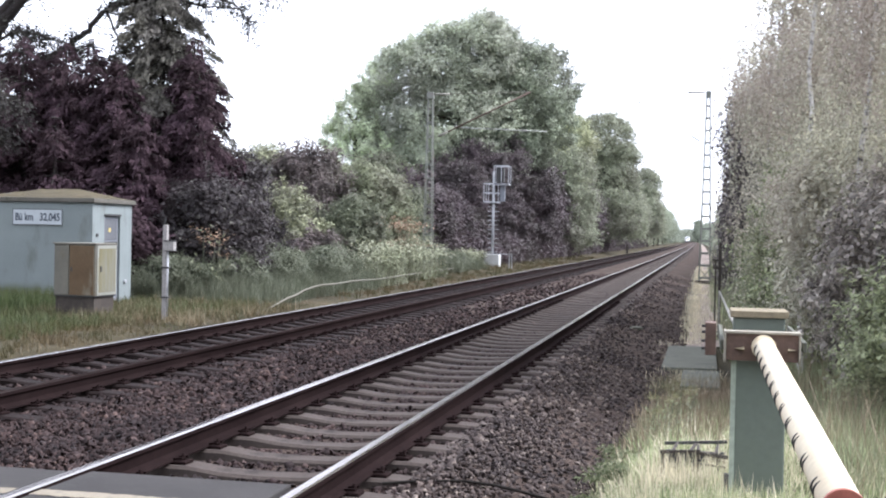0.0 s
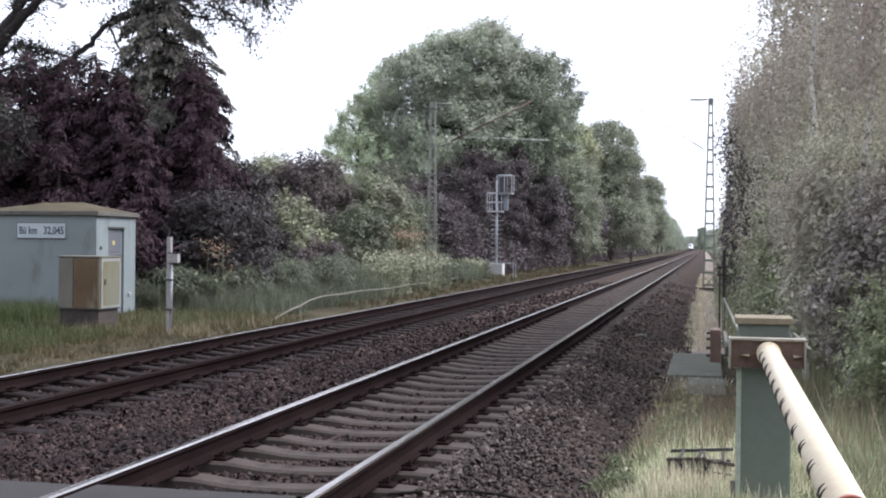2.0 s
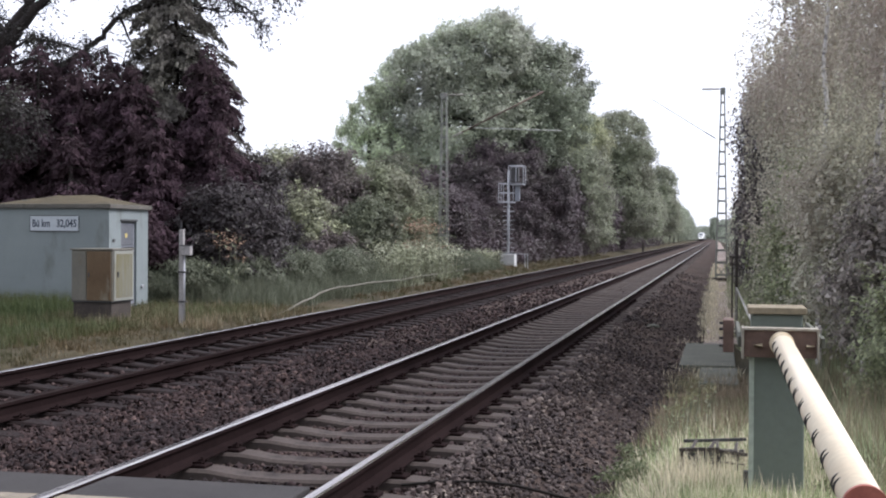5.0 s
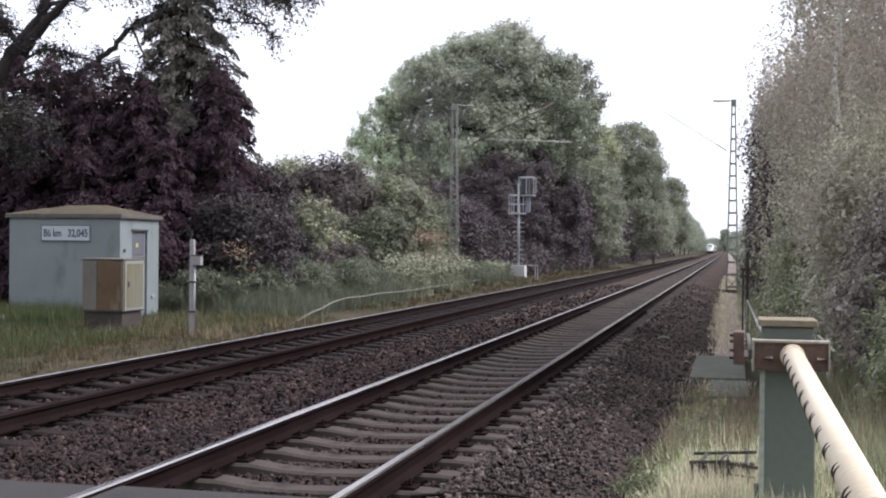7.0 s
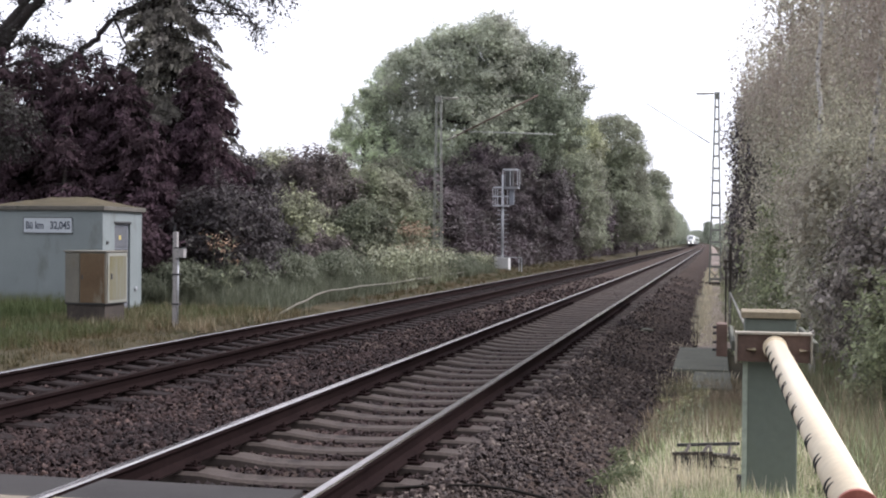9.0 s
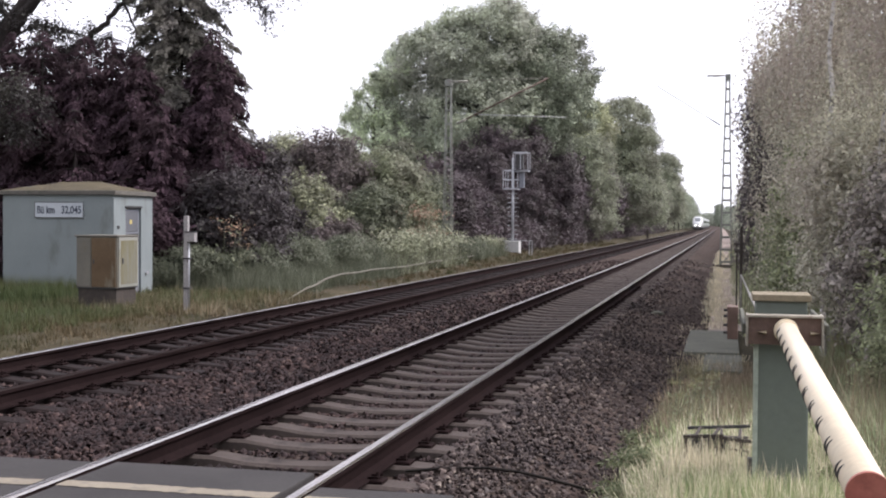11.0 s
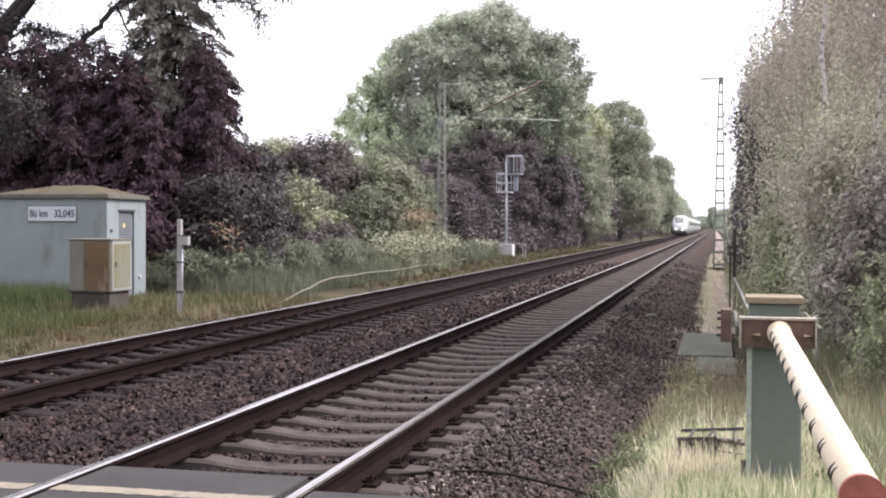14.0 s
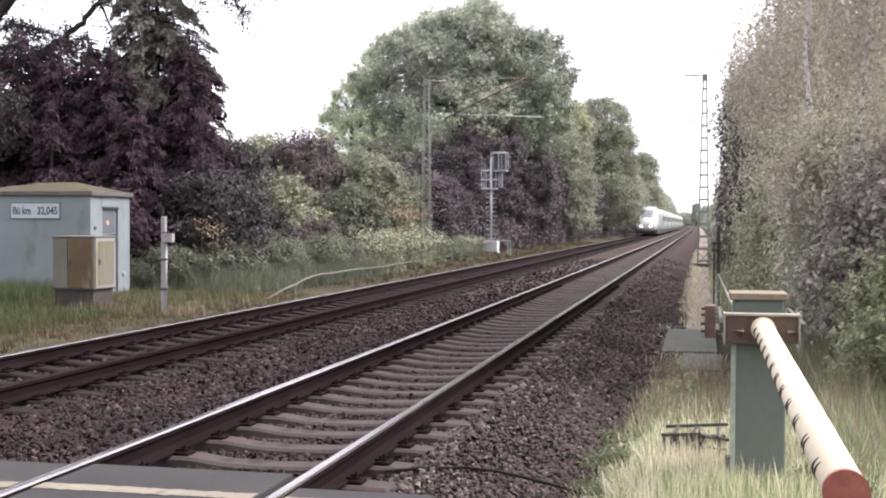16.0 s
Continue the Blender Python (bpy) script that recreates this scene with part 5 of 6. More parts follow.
def build_train():
    t = thing("express_train", "white streamlined express train with rounded nose", "train", (FAR_X, 164, FAR_Z))
    keys = [(0.0, 0.7, 0.95, 1.35, 2.2), (0.12, 1.5, 0.7, 1.75, 2.3), (0.4, 2.15, 0.5, 2.15, 2.5), (0.9, 2.55, 0.42, 2.55, 2.7), (1.6, 2.8, 0.4, 3.0, 2.8), (2.4, 2.92, 0.4, 3.38, 2.9), (3.3, 2.98, 0.4, 3.62, 3.0), (4.4, 3.02, 0.4, 3.78, 3.2), (5.6, 3.02, 0.4, 3.84, 3.4)]
    ys = np.concatenate([np.linspace(0, 1, 11), np.linspace(1.2, 5.6, 23)])
    nose = [tuple([float(y)] + [float(np.interp(y, [k[0] for k in keys], [k[c] for k in keys])) for c in (1, 2, 3, 4)]) for y in ys] + [(20.4, 3.02, 0.4, 3.84, 3.4)]
    loft("power_car", nose, [M_TRAIN, M_TRAINROOF, M_TRAINSIDE], t, pick=lambda s, z: (1 if z > 3.45 else 2) if s > 30 else 0, n=56, pane=lambda x, y, z: 0.7 < y < 3.3 and z > 2.0 + 0.25 * abs(x) and abs(x) < 0.5 + 0.28 * (z - 1.6))
    for sx in (-1, 1):
        part("headlight", box_bm((sx * 0.62 - 0.12, 0.02, 1.12), (sx * 0.62 + 0.12, 0.34, 1.3), 0.04), M_LIGHT, t, "lit white headlight")
        part("side_window", box_bm((sx * 1.44 - 0.05, 3.9, 2.1), (sx * 1.44 + 0.05, 4.7, 2.85), 0.03), M_GLASS, t, "dark cab side window")
    part("bumper_skirt", box_bm((-1.3, 0.55, 0.12), (1.3, 2.6, 0.66), 0.12), M_DARK, t, "dark skirt under the nose")
    part("underframe", box_bm((-1.44, 2.2, 0.12), (1.44, 20.2, 0.72), 0.05), M_DARK, t, "dark underframe and bogies")
    part("roof_gear", box_bm((-0.9, 8.0, 3.8), (0.9, 17.0, 4.0), 0.08), M_TRAINROOF, t, "grey roof equipment")
    y = 20.9
    for i in range(8):
        cz = 3.84
        c = loft("coach", [(y, 2.7, 0.4, cz - 0.15, 4), (y + 0.1, 3.02, 0.35, cz, 4), (y + 25.9, 3.02, 0.35, cz, 4), (y + 26.0, 2.7, 0.4, cz - 0.15, 4)], [M_TRAINSIDE, M_TRAINROOF], t, pick=lambda s, z: 1 if z > 3.5 else 0)
        part("window_band", box_bm((-1.516, y + 1.6, 1.95), (1.516, y + 24.4, 2.75), 0.02), M_GLASS, c, "dark window band")
        part("underframe", box_bm((-1.44, y + 0.8, 0.12), (1.44, y + 25.2, 0.72), 0.05), M_DARK, c, "dark underframe and bogies")
        part("gangway", box_bm((-1.2, y - 0.52, 0.5), (1.2, y + 0.04, 3.5), 0.05), M_DARK, c, "dark gangway bellows")
        y += 26.5
    return t


train = build_train()


# ---- left side: conifers, thicket, shrubs ----
CON = "dense dark purple-green conifer in the row behind the hut"
for x, y, h, r, n, dark, sd in (
        (-15.0, 37.8, 12.4, 3.5, 84000, 0, 1), (-13.2, 36.4, 8.3, 2.5, 40000, 1, 6), (-15.3, 35.4, 7.4, 2.4, 40000, 1, 2), (-17.3, 35.6, 8.0, 2.5, 38000, 1, 3),
        (-18.6, 35.2, 8.3, 2.4, 34000, 1, 4), (-16.35, 35.9, 7.7, 2.3, 30000, 1, 14), (-20.0, 35.8, 8.2, 2.3, 32000, 1, 5), (-21.7, 36.2, 8.0, 2.3, 24000, 1, 9), (-23.6, 37.0, 8.6, 2.5, 16000, 1, 7),
        (-12.3, 35.2, 5.2, 1.8, 18000, 1, 8), (-16.8, 38.0, 8.1, 3.0, 24000, 1, 10), (-19.2, 37.6, 8.3, 3.0, 22000, 1, 11), (-13.9, 34.0, 5.6, 2.0, 22000, 1, 12), (-16.6, 33.8, 5.4, 2.0, 16000, 1, 13), (-18.3, 39.2, 8.9, 3.4, 22000, 1, 15)):
    conifer("conifer", CON if dark else "tall olive-green conifer rising above the dark row", (x, y, -0.4), h, r, int(n * 0.88), L_CONIFER if dark else L_CONGREEN, sd, "conifers behind the hut")
broadleaf("shrub", "dark shrub growing at the foot of the conifers", (-11.2, 33.6, -0.4), 3.6, (1.7, 1.5), 0.1, 16000, 0.12, L_DARKBUSH, 21, 0.42, 0.08, category="shrub", group="lineside shrubs", sprays=0.3)
broadleaf("shrub", "dark shrub beside the hut", (-14.5, 32.3, -0.4), 3.0, (2.6, 1.4), 0.0, 12000, 0.16, L_CONIFER, 22, 0.6, 0.08, category="shrub", group="lineside shrubs")


# overhanging tree with a leaning forked trunk and long branches that carry hanging leafy twigs
def build_leaning_tree():
    rng = np.random.default_rng(31)
    t = thing("leaning_tree", "tall sparse tree with a dark leaning forked trunk above the hut", "tree", (-23.5, 38.0, -0.4))
    # branch: points, radius at both ends, how many twigs, their length
    branches = [
        ([(0, 0, -0.5), (0.5, 0, 4.6), (1.17, 0, 7.75), (1.81, 0, 8.7), (2.13, 0, 9.07), (2.77, 0, 9.82), (2.98, 0, 10.5), (3.3, 0, 12.6)], 0.42, 0.16, 30, 0.8),
        ([(1.9, 0, 8.5), (2.5, -0.1, 9.1), (3.2, -0.1, 9.82), (3.83, -0.1, 10.45), (5.0, 0, 12.0)], 0.24, 0.1, 16, 0.8),
        ([(1.3, 0, 6.9), (3.0, -0.2, 7.2), (4.38, -0.3, 7.77), (5.11, -0.3, 8.18), (5.63, -0.3, 8.59), (6.24, -0.3, 9.18), (6.5, -0.3, 9.42), (7.06, -0.3, 9.55), (7.87, -0.3, 9.66), (8.28, -0.3, 9.84), (9.08, -0.3, 9.62), (9.98, -0.3, 9.4), (11.4, -0.3, 9.25)], 0.14, 0.02, 30, 0.7),
        ([(6.45, -0.3, 9.4), (6.76, -0.4, 8.84), (6.97, -0.4, 8.27), (7.28, -0.4, 7.75)], 0.05, 0.015, 8, 0.5),
        ([(7.4, -0.3, 8.9), (8.0, -0.5, 8.55), (8.6, -0.5, 8.2)], 0.03, 0.012, 8, 0.45),
        ([(6.5, -0.3, 9.42), (7.1, -0.2, 9.85), (8.2, -0.2, 10.15)], 0.06, 0.02, 10, 0.6),
        ([(3.2, 0, 10.3), (6.0, 0.2, 10.9), (9.0, 0.1, 10.75), (12.6, 0, 10.0)], 0.08, 0.02, 110, 0.95),
        ([(4.0, 0, 11.0), (7.0, -0.4, 11.5), (11.0, -0.4, 11.0), (13.2, -0.4, 10.3)], 0.1, 0.02, 80, 1.0),
        ([(10.0, -0.3, 9.9), (11.2, -0.3, 9.4), (11.9, -0.3, 8.5)], 0.03, 0.01, 16, 0.5),
        ([(1.4, 0, 8.0), (3.0, -0.2, 8.75), (4.2, -0.3, 8.5), (5.5, -0.3, 8.0)], 0.06, 0.02, 60, 0.7),
        ([(1.6, 0, 7.6), (3.0, -0.3, 8.0), (4.4, -0.4, 7.7)], 0.06, 0.02, 34, 0.7),
        ([(1.9, 0, 9.0), (0.9, 0.2, 9.8), (0.2, 0.3, 10.6)], 0.12, 0.03, 80, 0.7),
        ([(1.2, 0, 8.0), (0.3, 0.2, 9.0), (-1.4, 0.3, 9.9)], 0.12, 0.03, 80, 0.8),
        ([(0.8, 0, 5.6), (2.0, -2.5, 6.6), (4.2, -4.6, 6.3), (6.2, -5.0, 5.5)], 0.1, 0.02, 80, 0.8),
        ([(0.6, 0, 5.0), (2.6, -3.0, 5.6), (4.4, -4.6, 5.3), (5.6, -5.0, 4.6)], 0.1, 0.02, 70, 0.8)]
    vs, qs, off, leaves, axes = [], [], 0, [], []
    for path, r0, r1, twigs, length in branches:
        path = np.array(path, float)
        k = np.linspace(0, len(path) - 1, len(path) * 4)
        p = np.stack([np.interp(k, range(len(path)), path[:, c]) for c in range(3)], 1) + rng.normal(size=(len(k), 3)) * 0.025
        v, q = tube_arrays(p, np.linspace(r0, r1, len(p)), 7)
        vs.append(v), qs.append(q + off)
        off += len(v)
        for _ in range(twigs):
            i = rng.integers(len(p) // 2 if r0 > 0.2 else len(p) // 4, len(p) - 1)
            d = unit(unit(p[i + 1] - p[i]) * 0.5 + rng.normal(size=3) * [0.6, 0.6, 0.45] + [0, 0, -0.15]) * length * rng.uniform(0.5, 1.3)
            tw = np.stack([p[i], p[i] + d * 0.5 + [0, 0, 0.05], p[i] + d - [0, 0, 0.18]])
            v, q = tube_arrays(tw, [0.016, 0.011, 0.005], 4)
            vs.append(v), qs.append(q + off)
            off += len(v)
            m = int(36 * length + 8)
            u = rng.random((m, 1)) ** 0.7
            leaves.append(p[i] + d * u - [0, 0, 0.18] * u ** 2 + rng.normal(size=(m, 3)) * [0.17, 0.17, 0.12])
            axes.append(np.repeat(unit(d)[None], m, 0))
    under(new("trunk", from_arrays("trunk", np.concatenate(vs), np.concatenate(qs), M_BARK)), t)
    under(new("crown", leaf_mesh("crown", np.concatenate(leaves), 0.125, 0.07, L_SHADE, rng, up=0.5, hang=0.4, axis=np.concatenate(axes))), t)


build_leaning_tree()

SHRUB = "spreading shrub with loose sprays in the lineside thicket"
for x, y, h, rx, ry, n, lf, mt, sd in (
        (-12.6, 38.0, 4.9, 1.6, 1.6, 26000, 0.12, L_DARKBUSH, 41), (-11.4, 37.2, 2.6, 1.2, 1.2, 12000, 0.11, L_DARKBUSH, 40), (-14.6, 40.0, 4.8, 1.6, 1.6, 10000, 0.15, L_DARKBUSH, 51),
        (-16.6, 52.0, 6.0, 1.8, 2.0, 18000, 0.14, L_YGREEN, 42), (-14.2, 51.0, 6.0, 2.1, 2.0, 26000, 0.13, L_REDBUSH, 43), (-12.0, 53.0, 5.4, 2.0, 2.2, 26000, 0.14, L_BUSHLIGHT, 44), (-11.2, 56.5, 4.2, 1.4, 1.8, 18000, 0.13, L_BUSH, 61),
        (-12.9, 45.0, 3.7, 1.5, 1.4, 20000, 0.12, L_YGREEN, 45), (-11.0, 47.0, 3.5, 1.5, 1.6, 18000, 0.12, L_BUSH, 46), (-11.2, 43.0, 1.9, 1.4, 1.3, 10000, 0.12, L_REDBUSH, 47),
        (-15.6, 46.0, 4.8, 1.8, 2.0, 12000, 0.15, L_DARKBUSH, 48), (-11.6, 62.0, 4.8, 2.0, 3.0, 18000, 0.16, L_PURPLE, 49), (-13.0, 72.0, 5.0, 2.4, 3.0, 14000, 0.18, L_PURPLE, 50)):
    broadleaf("shrub", SHRUB, (x, y, -0.4), h, (rx, ry), 0.0, int(n * 0.9), lf * 1.04, mt, sd, 0.45, 0.07, category="shrub", group="lineside shrubs", sprays=0.3)
# soft upright herbs between the verge and the shrubs
for i, (x, y, h, rx) in enumerate(((-13.0, 31.8, 0.9, 1.2), (-11.6, 31.6, 1.0, 1.2), (-10.4, 33.0, 1.1, 1.2), (-11.6, 34.2, 1.3, 1.4), (-9.9, 35.4, 1.2, 1.2), (-10.6, 37.4, 1.3, 1.3), (-9.4, 38.6, 1.2, 1.1), (-9.8, 41.0, 1.3, 1.2), (-9.4, 57.0, 1.0, 1.1), (-9.8, 61.5, 1.0, 1.2))):
    broadleaf("herb_clump", "soft blue-green herb clump on the verge", (x, y, -0.42), h * 1.25, (rx, rx), 0.0, 9500, 0.095, L_WEED, 230 + i, 0.34, 0.012, hang=-1.6, category="weed", group="herb clumps")
# ---- big trees along the far side ----
TREE = "large spreading deciduous tree with dense grey-green crown"
broadleaf("tree", TREE, (-14.6, 88.0, 0.0), 18.2, 7.6, 3.0, 130000, 0.2, L_TREE, 51, 0.8, 0.45, group="lineside trees", sprays=0.2,
          lobes=((1.3, 0, 14.4, 2.9, 3.4, 3.2), (-1.8, 0, 13.2, 3.3, 3.6, 3.2), (-1.9, 0, 16.2, 0.8, 1.0, 1.0), (-4.7, 0, 11.6, 2.9, 3.2, 4.0), (-0.8, 0, 8.8, 5.0, 4.2, 5.2), (-4.5, 0, 6.0, 3.0, 3.2, 4.2)))
broadleaf("tree", "large darker green deciduous tree with an uneven crown", (-11.2, 90.0, 0.0), 15.6, 4.4, 3.0, 72000, 0.2, L_TREEDARK, 67, 0.8, 0.4, group="lineside trees", sprays=0.2,
          lobes=((1.2, 0, 12.4, 3.2, 3.4, 3.2), (2.5, 0, 9.8, 1.9, 2.4, 2.0), (-0.6, 0, 9.6, 3.4, 3.2, 4.2), (-0.9, 0, 14.2, 2.0, 2.4, 2.2), (3.2, 0, 11.6, 1.2, 1.8, 1.2)))
broadleaf("tree", "tall lighter green tree with feathery crown", (-22.6, 87.0, 0.0), 15.6, 4.0, 1.0, 46000, 0.18, L_TREELIGHT, 52, 0.55, 0.3, group="lineside trees", sprays=0.6,
          lobes=((1.5, 0, 12.0, 1.3, 1.8, 2.0), (-0.1, 0, 9.8, 1.5, 2.0, 2.0), (-1.5, 0, 8.2, 1.0, 1.6, 1.5), (1.0, 0, 6.6, 2.8, 2.8, 3.4)))
UNDER = "undergrowth tree with shade put into its dark reddish leaves"
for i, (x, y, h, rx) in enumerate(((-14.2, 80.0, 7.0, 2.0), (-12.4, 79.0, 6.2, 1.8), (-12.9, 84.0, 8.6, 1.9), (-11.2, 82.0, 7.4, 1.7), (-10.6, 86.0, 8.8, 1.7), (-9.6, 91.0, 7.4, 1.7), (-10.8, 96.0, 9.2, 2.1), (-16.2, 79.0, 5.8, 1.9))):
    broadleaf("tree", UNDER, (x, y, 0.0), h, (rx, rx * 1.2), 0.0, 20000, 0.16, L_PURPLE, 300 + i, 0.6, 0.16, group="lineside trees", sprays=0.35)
broadleaf("tree", "grey-green undergrowth tree beside the big one", (-18.8, 80.0, 0.0), 7.2, (3.0, 2.6), 0.0, 26000, 0.19, L_BUSH, 59, 0.7, 0.15, group="lineside trees")
broadleaf("tree", "pale undergrowth tree beside the big one", (-22.4, 79.0, 0.0), 6.5, (3.0, 2.6), 0.0, 20000, 0.19, L_BUSHLIGHT, 60, 0.7, 0.15, group="lineside trees")
# light top and dark lower half, as two trees in lit and shaded tones
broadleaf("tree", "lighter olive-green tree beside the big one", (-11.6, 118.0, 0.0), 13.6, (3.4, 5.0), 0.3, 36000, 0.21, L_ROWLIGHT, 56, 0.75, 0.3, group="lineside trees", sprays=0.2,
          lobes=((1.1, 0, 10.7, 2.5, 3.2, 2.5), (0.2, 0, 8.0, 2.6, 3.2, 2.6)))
broadleaf("tree", "green tree under its taller neighbours, shade put into its leaves", (-10.6, 113.0, 0.0), 9.6, (3.4, 4.0), 0.0, 40000, 0.2, L_ROW, 68, 0.7, 0.25, group="lineside trees", sprays=0.25,
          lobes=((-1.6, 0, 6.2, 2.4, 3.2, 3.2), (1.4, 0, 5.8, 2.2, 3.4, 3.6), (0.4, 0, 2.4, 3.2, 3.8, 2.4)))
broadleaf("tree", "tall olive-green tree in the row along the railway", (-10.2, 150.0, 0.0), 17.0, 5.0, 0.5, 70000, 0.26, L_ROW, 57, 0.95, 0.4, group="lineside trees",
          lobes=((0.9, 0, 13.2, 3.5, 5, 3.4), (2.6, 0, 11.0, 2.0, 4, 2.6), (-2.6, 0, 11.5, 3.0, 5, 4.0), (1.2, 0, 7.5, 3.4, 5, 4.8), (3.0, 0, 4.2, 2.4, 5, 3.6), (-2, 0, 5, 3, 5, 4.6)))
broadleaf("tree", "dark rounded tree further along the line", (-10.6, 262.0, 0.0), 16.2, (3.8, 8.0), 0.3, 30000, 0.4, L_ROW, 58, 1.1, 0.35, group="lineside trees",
          lobes=((1.0, 0, 12.8, 2.9, 5, 3.2), (-1.5, 0, 9.0, 3.0, 6, 5), (1.2, 0, 6.5, 3.4, 7, 5.5)))
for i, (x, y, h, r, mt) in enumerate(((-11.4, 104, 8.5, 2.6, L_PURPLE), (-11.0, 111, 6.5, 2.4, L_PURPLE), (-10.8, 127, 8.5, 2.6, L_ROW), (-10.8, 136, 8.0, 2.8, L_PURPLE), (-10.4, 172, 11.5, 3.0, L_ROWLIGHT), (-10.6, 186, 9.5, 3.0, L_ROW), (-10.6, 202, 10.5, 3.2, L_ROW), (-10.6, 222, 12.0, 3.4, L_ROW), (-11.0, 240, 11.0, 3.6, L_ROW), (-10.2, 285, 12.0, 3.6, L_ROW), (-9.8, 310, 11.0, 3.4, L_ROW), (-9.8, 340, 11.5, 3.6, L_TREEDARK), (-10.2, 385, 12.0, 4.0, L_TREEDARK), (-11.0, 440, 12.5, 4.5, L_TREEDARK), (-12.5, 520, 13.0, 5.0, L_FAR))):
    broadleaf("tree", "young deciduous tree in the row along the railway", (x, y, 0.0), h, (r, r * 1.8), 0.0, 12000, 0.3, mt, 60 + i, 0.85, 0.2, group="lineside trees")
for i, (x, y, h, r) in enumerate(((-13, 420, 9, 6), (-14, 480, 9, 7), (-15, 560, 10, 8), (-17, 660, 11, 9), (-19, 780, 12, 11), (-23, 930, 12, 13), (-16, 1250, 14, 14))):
    broadleaf("tree", "distant tree beside the railway, haze painted into its leaf colour", (x, y, 0.0), h, (r * 0.75, r * 2.0), 0.0, 5000, 0.8, L_FAR, 80 + i, 2.0, 0.4, group="distant trees", sprays=0.0)
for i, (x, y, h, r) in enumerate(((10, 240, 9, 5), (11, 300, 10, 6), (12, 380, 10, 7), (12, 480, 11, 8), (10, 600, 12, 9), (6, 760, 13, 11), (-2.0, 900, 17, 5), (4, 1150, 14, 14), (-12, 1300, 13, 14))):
    broadleaf("tree", "distant tree beside the railway, haze painted into its leaf colour", (x, y, 0.0), h, (r * 0.75, r * 2.0), 0.0, 5000, 0.8, L_FAR, 90 + i, 2.0, 0.4, group="distant trees", sprays=0.0)

def undergrowth(name, label, x, width, y0, y1, height, n, leaf, mat, seed):
    """A long uneven belt of bushes that follows the line."""
    rng = np.random.default_rng(seed)
    y = y0 + (y1 - y0) * rng.random(n)
    top = height * (0.65 + 0.35 * np.sin(y * 0.31 + seed) * np.sin(y * 0.117 + 2 * seed)) * rng.uniform(0.8, 1.1, n)
    u = rng.normal(size=n) * 0.5
    z = top * np.clip(rng.random(n) ** 0.7 * (1 - 0.3 * u * u), 0, 1)
    c = np.stack([x + u * width + bend(y), y, z + ground_z(np.full(n, x), y)], 1)
    tagged(new(name, leaf_mesh(name, c, leaf, leaf * 0.66, mat, rng)), label, "bushes", kind="stuff")


undergrowth("undergrowth", "undergrowth under the lineside trees, darkened by painted shade", -11.8, 1.6, 60, 190, 5.0, 44000, 0.26, L_PURPLE, 5)
undergrowth("undergrowth", "low bushes at the feet of the lineside trees, darkened by painted shade", -9.5, 0.8, 72, 260, 2.6, 48000, 0.22, L_PURPLE, 11)
undergrowth("undergrowth", "undergrowth under the lineside trees, darkened by painted shade", -11.2, 1.6, 190, 460, 5.0, 26000, 0.5, L_ROW, 6)
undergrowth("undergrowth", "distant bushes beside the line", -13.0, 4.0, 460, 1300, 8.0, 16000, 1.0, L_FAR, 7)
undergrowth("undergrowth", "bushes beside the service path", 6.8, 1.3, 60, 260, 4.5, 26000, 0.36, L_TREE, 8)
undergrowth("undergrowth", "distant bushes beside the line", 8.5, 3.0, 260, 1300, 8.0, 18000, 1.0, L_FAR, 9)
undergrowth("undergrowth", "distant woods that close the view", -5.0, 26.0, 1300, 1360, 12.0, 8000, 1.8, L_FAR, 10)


# ---- right side: birches and thicket ----
for i, (x, y, h, rx, ry, n, lf, mt) in enumerate((
        (6.4, 15.6, 9.0, 1.9, 2.2, 46000, 0.065, L_BIRCH), (5.85, 20.0, 10.0, 2.15, 2.2, 50000, 0.075, L_BIRCH), (7.2, 24.0, 9.5, 2.4, 2.6, 20000, 0.1, L_COPPER), (5.3, 32.0, 5.4, 1.8, 2.4, 22000, 0.1, L_BIRCH),
        (5.75, 36.5, 6.4, 2.0, 2.6, 26000, 0.11, L_DUSK), (5.8, 42.0, 6.2, 2.0, 3.0, 20000, 0.13, L_DUSK), (5.35, 48.5, 5.4, 2.0, 3.4, 16000, 0.14, L_BIRCH),
        (5.6, 57.0, 5.4, 2.2, 4.5, 16000, 0.16, L_TREELIGHT), (6.2, 66.0, 6.0, 2.5, 5.0, 14000, 0.2, L_TREELIGHT), (6.6, 76.0, 6.4, 2.7, 5.5, 12000, 0.24, L_TREELIGHT),
        (7.2, 88.0, 7.0, 2.9, 7.0, 9000, 0.28, L_TREE), (7.4, 104.0, 7.0, 3.0, 9.0, 12000, 0.32, L_TREELIGHT), (7.8, 128.0, 7.5, 3.2, 12.0, 12000, 0.38, L_TREE), (8.4, 160.0, 8.0, 3.6, 16.0, 12000, 0.46, L_TREE), (9.0, 200.0, 8.5, 4.0, 18.0, 10000, 0.56, L_FAR))):
    broadleaf("birch_tree", "slender birch with pale trunk and drooping leafy twigs", (x, y, -0.4), h, (rx, ry), 0.4, n, lf, mt, 110 + i, 0.55, 0.08, M_BIRCH, 0.8, group="trees beside the path")
broadleaf("birch_tree", "slender birch whose crown leans out over the path", (5.45, 27.0, -0.4), 7.1, (1.8, 2.4), 0.4, 50000, 0.085, L_BIRCH, 130, 0.5, 0.08, M_BIRCH, 0.8, group="trees beside the path",
          lobes=((-0.35, 0, 5.4, 1.25, 2.0, 1.4), (0.35, 0, 3.0, 1.3, 2.2, 2.6)))
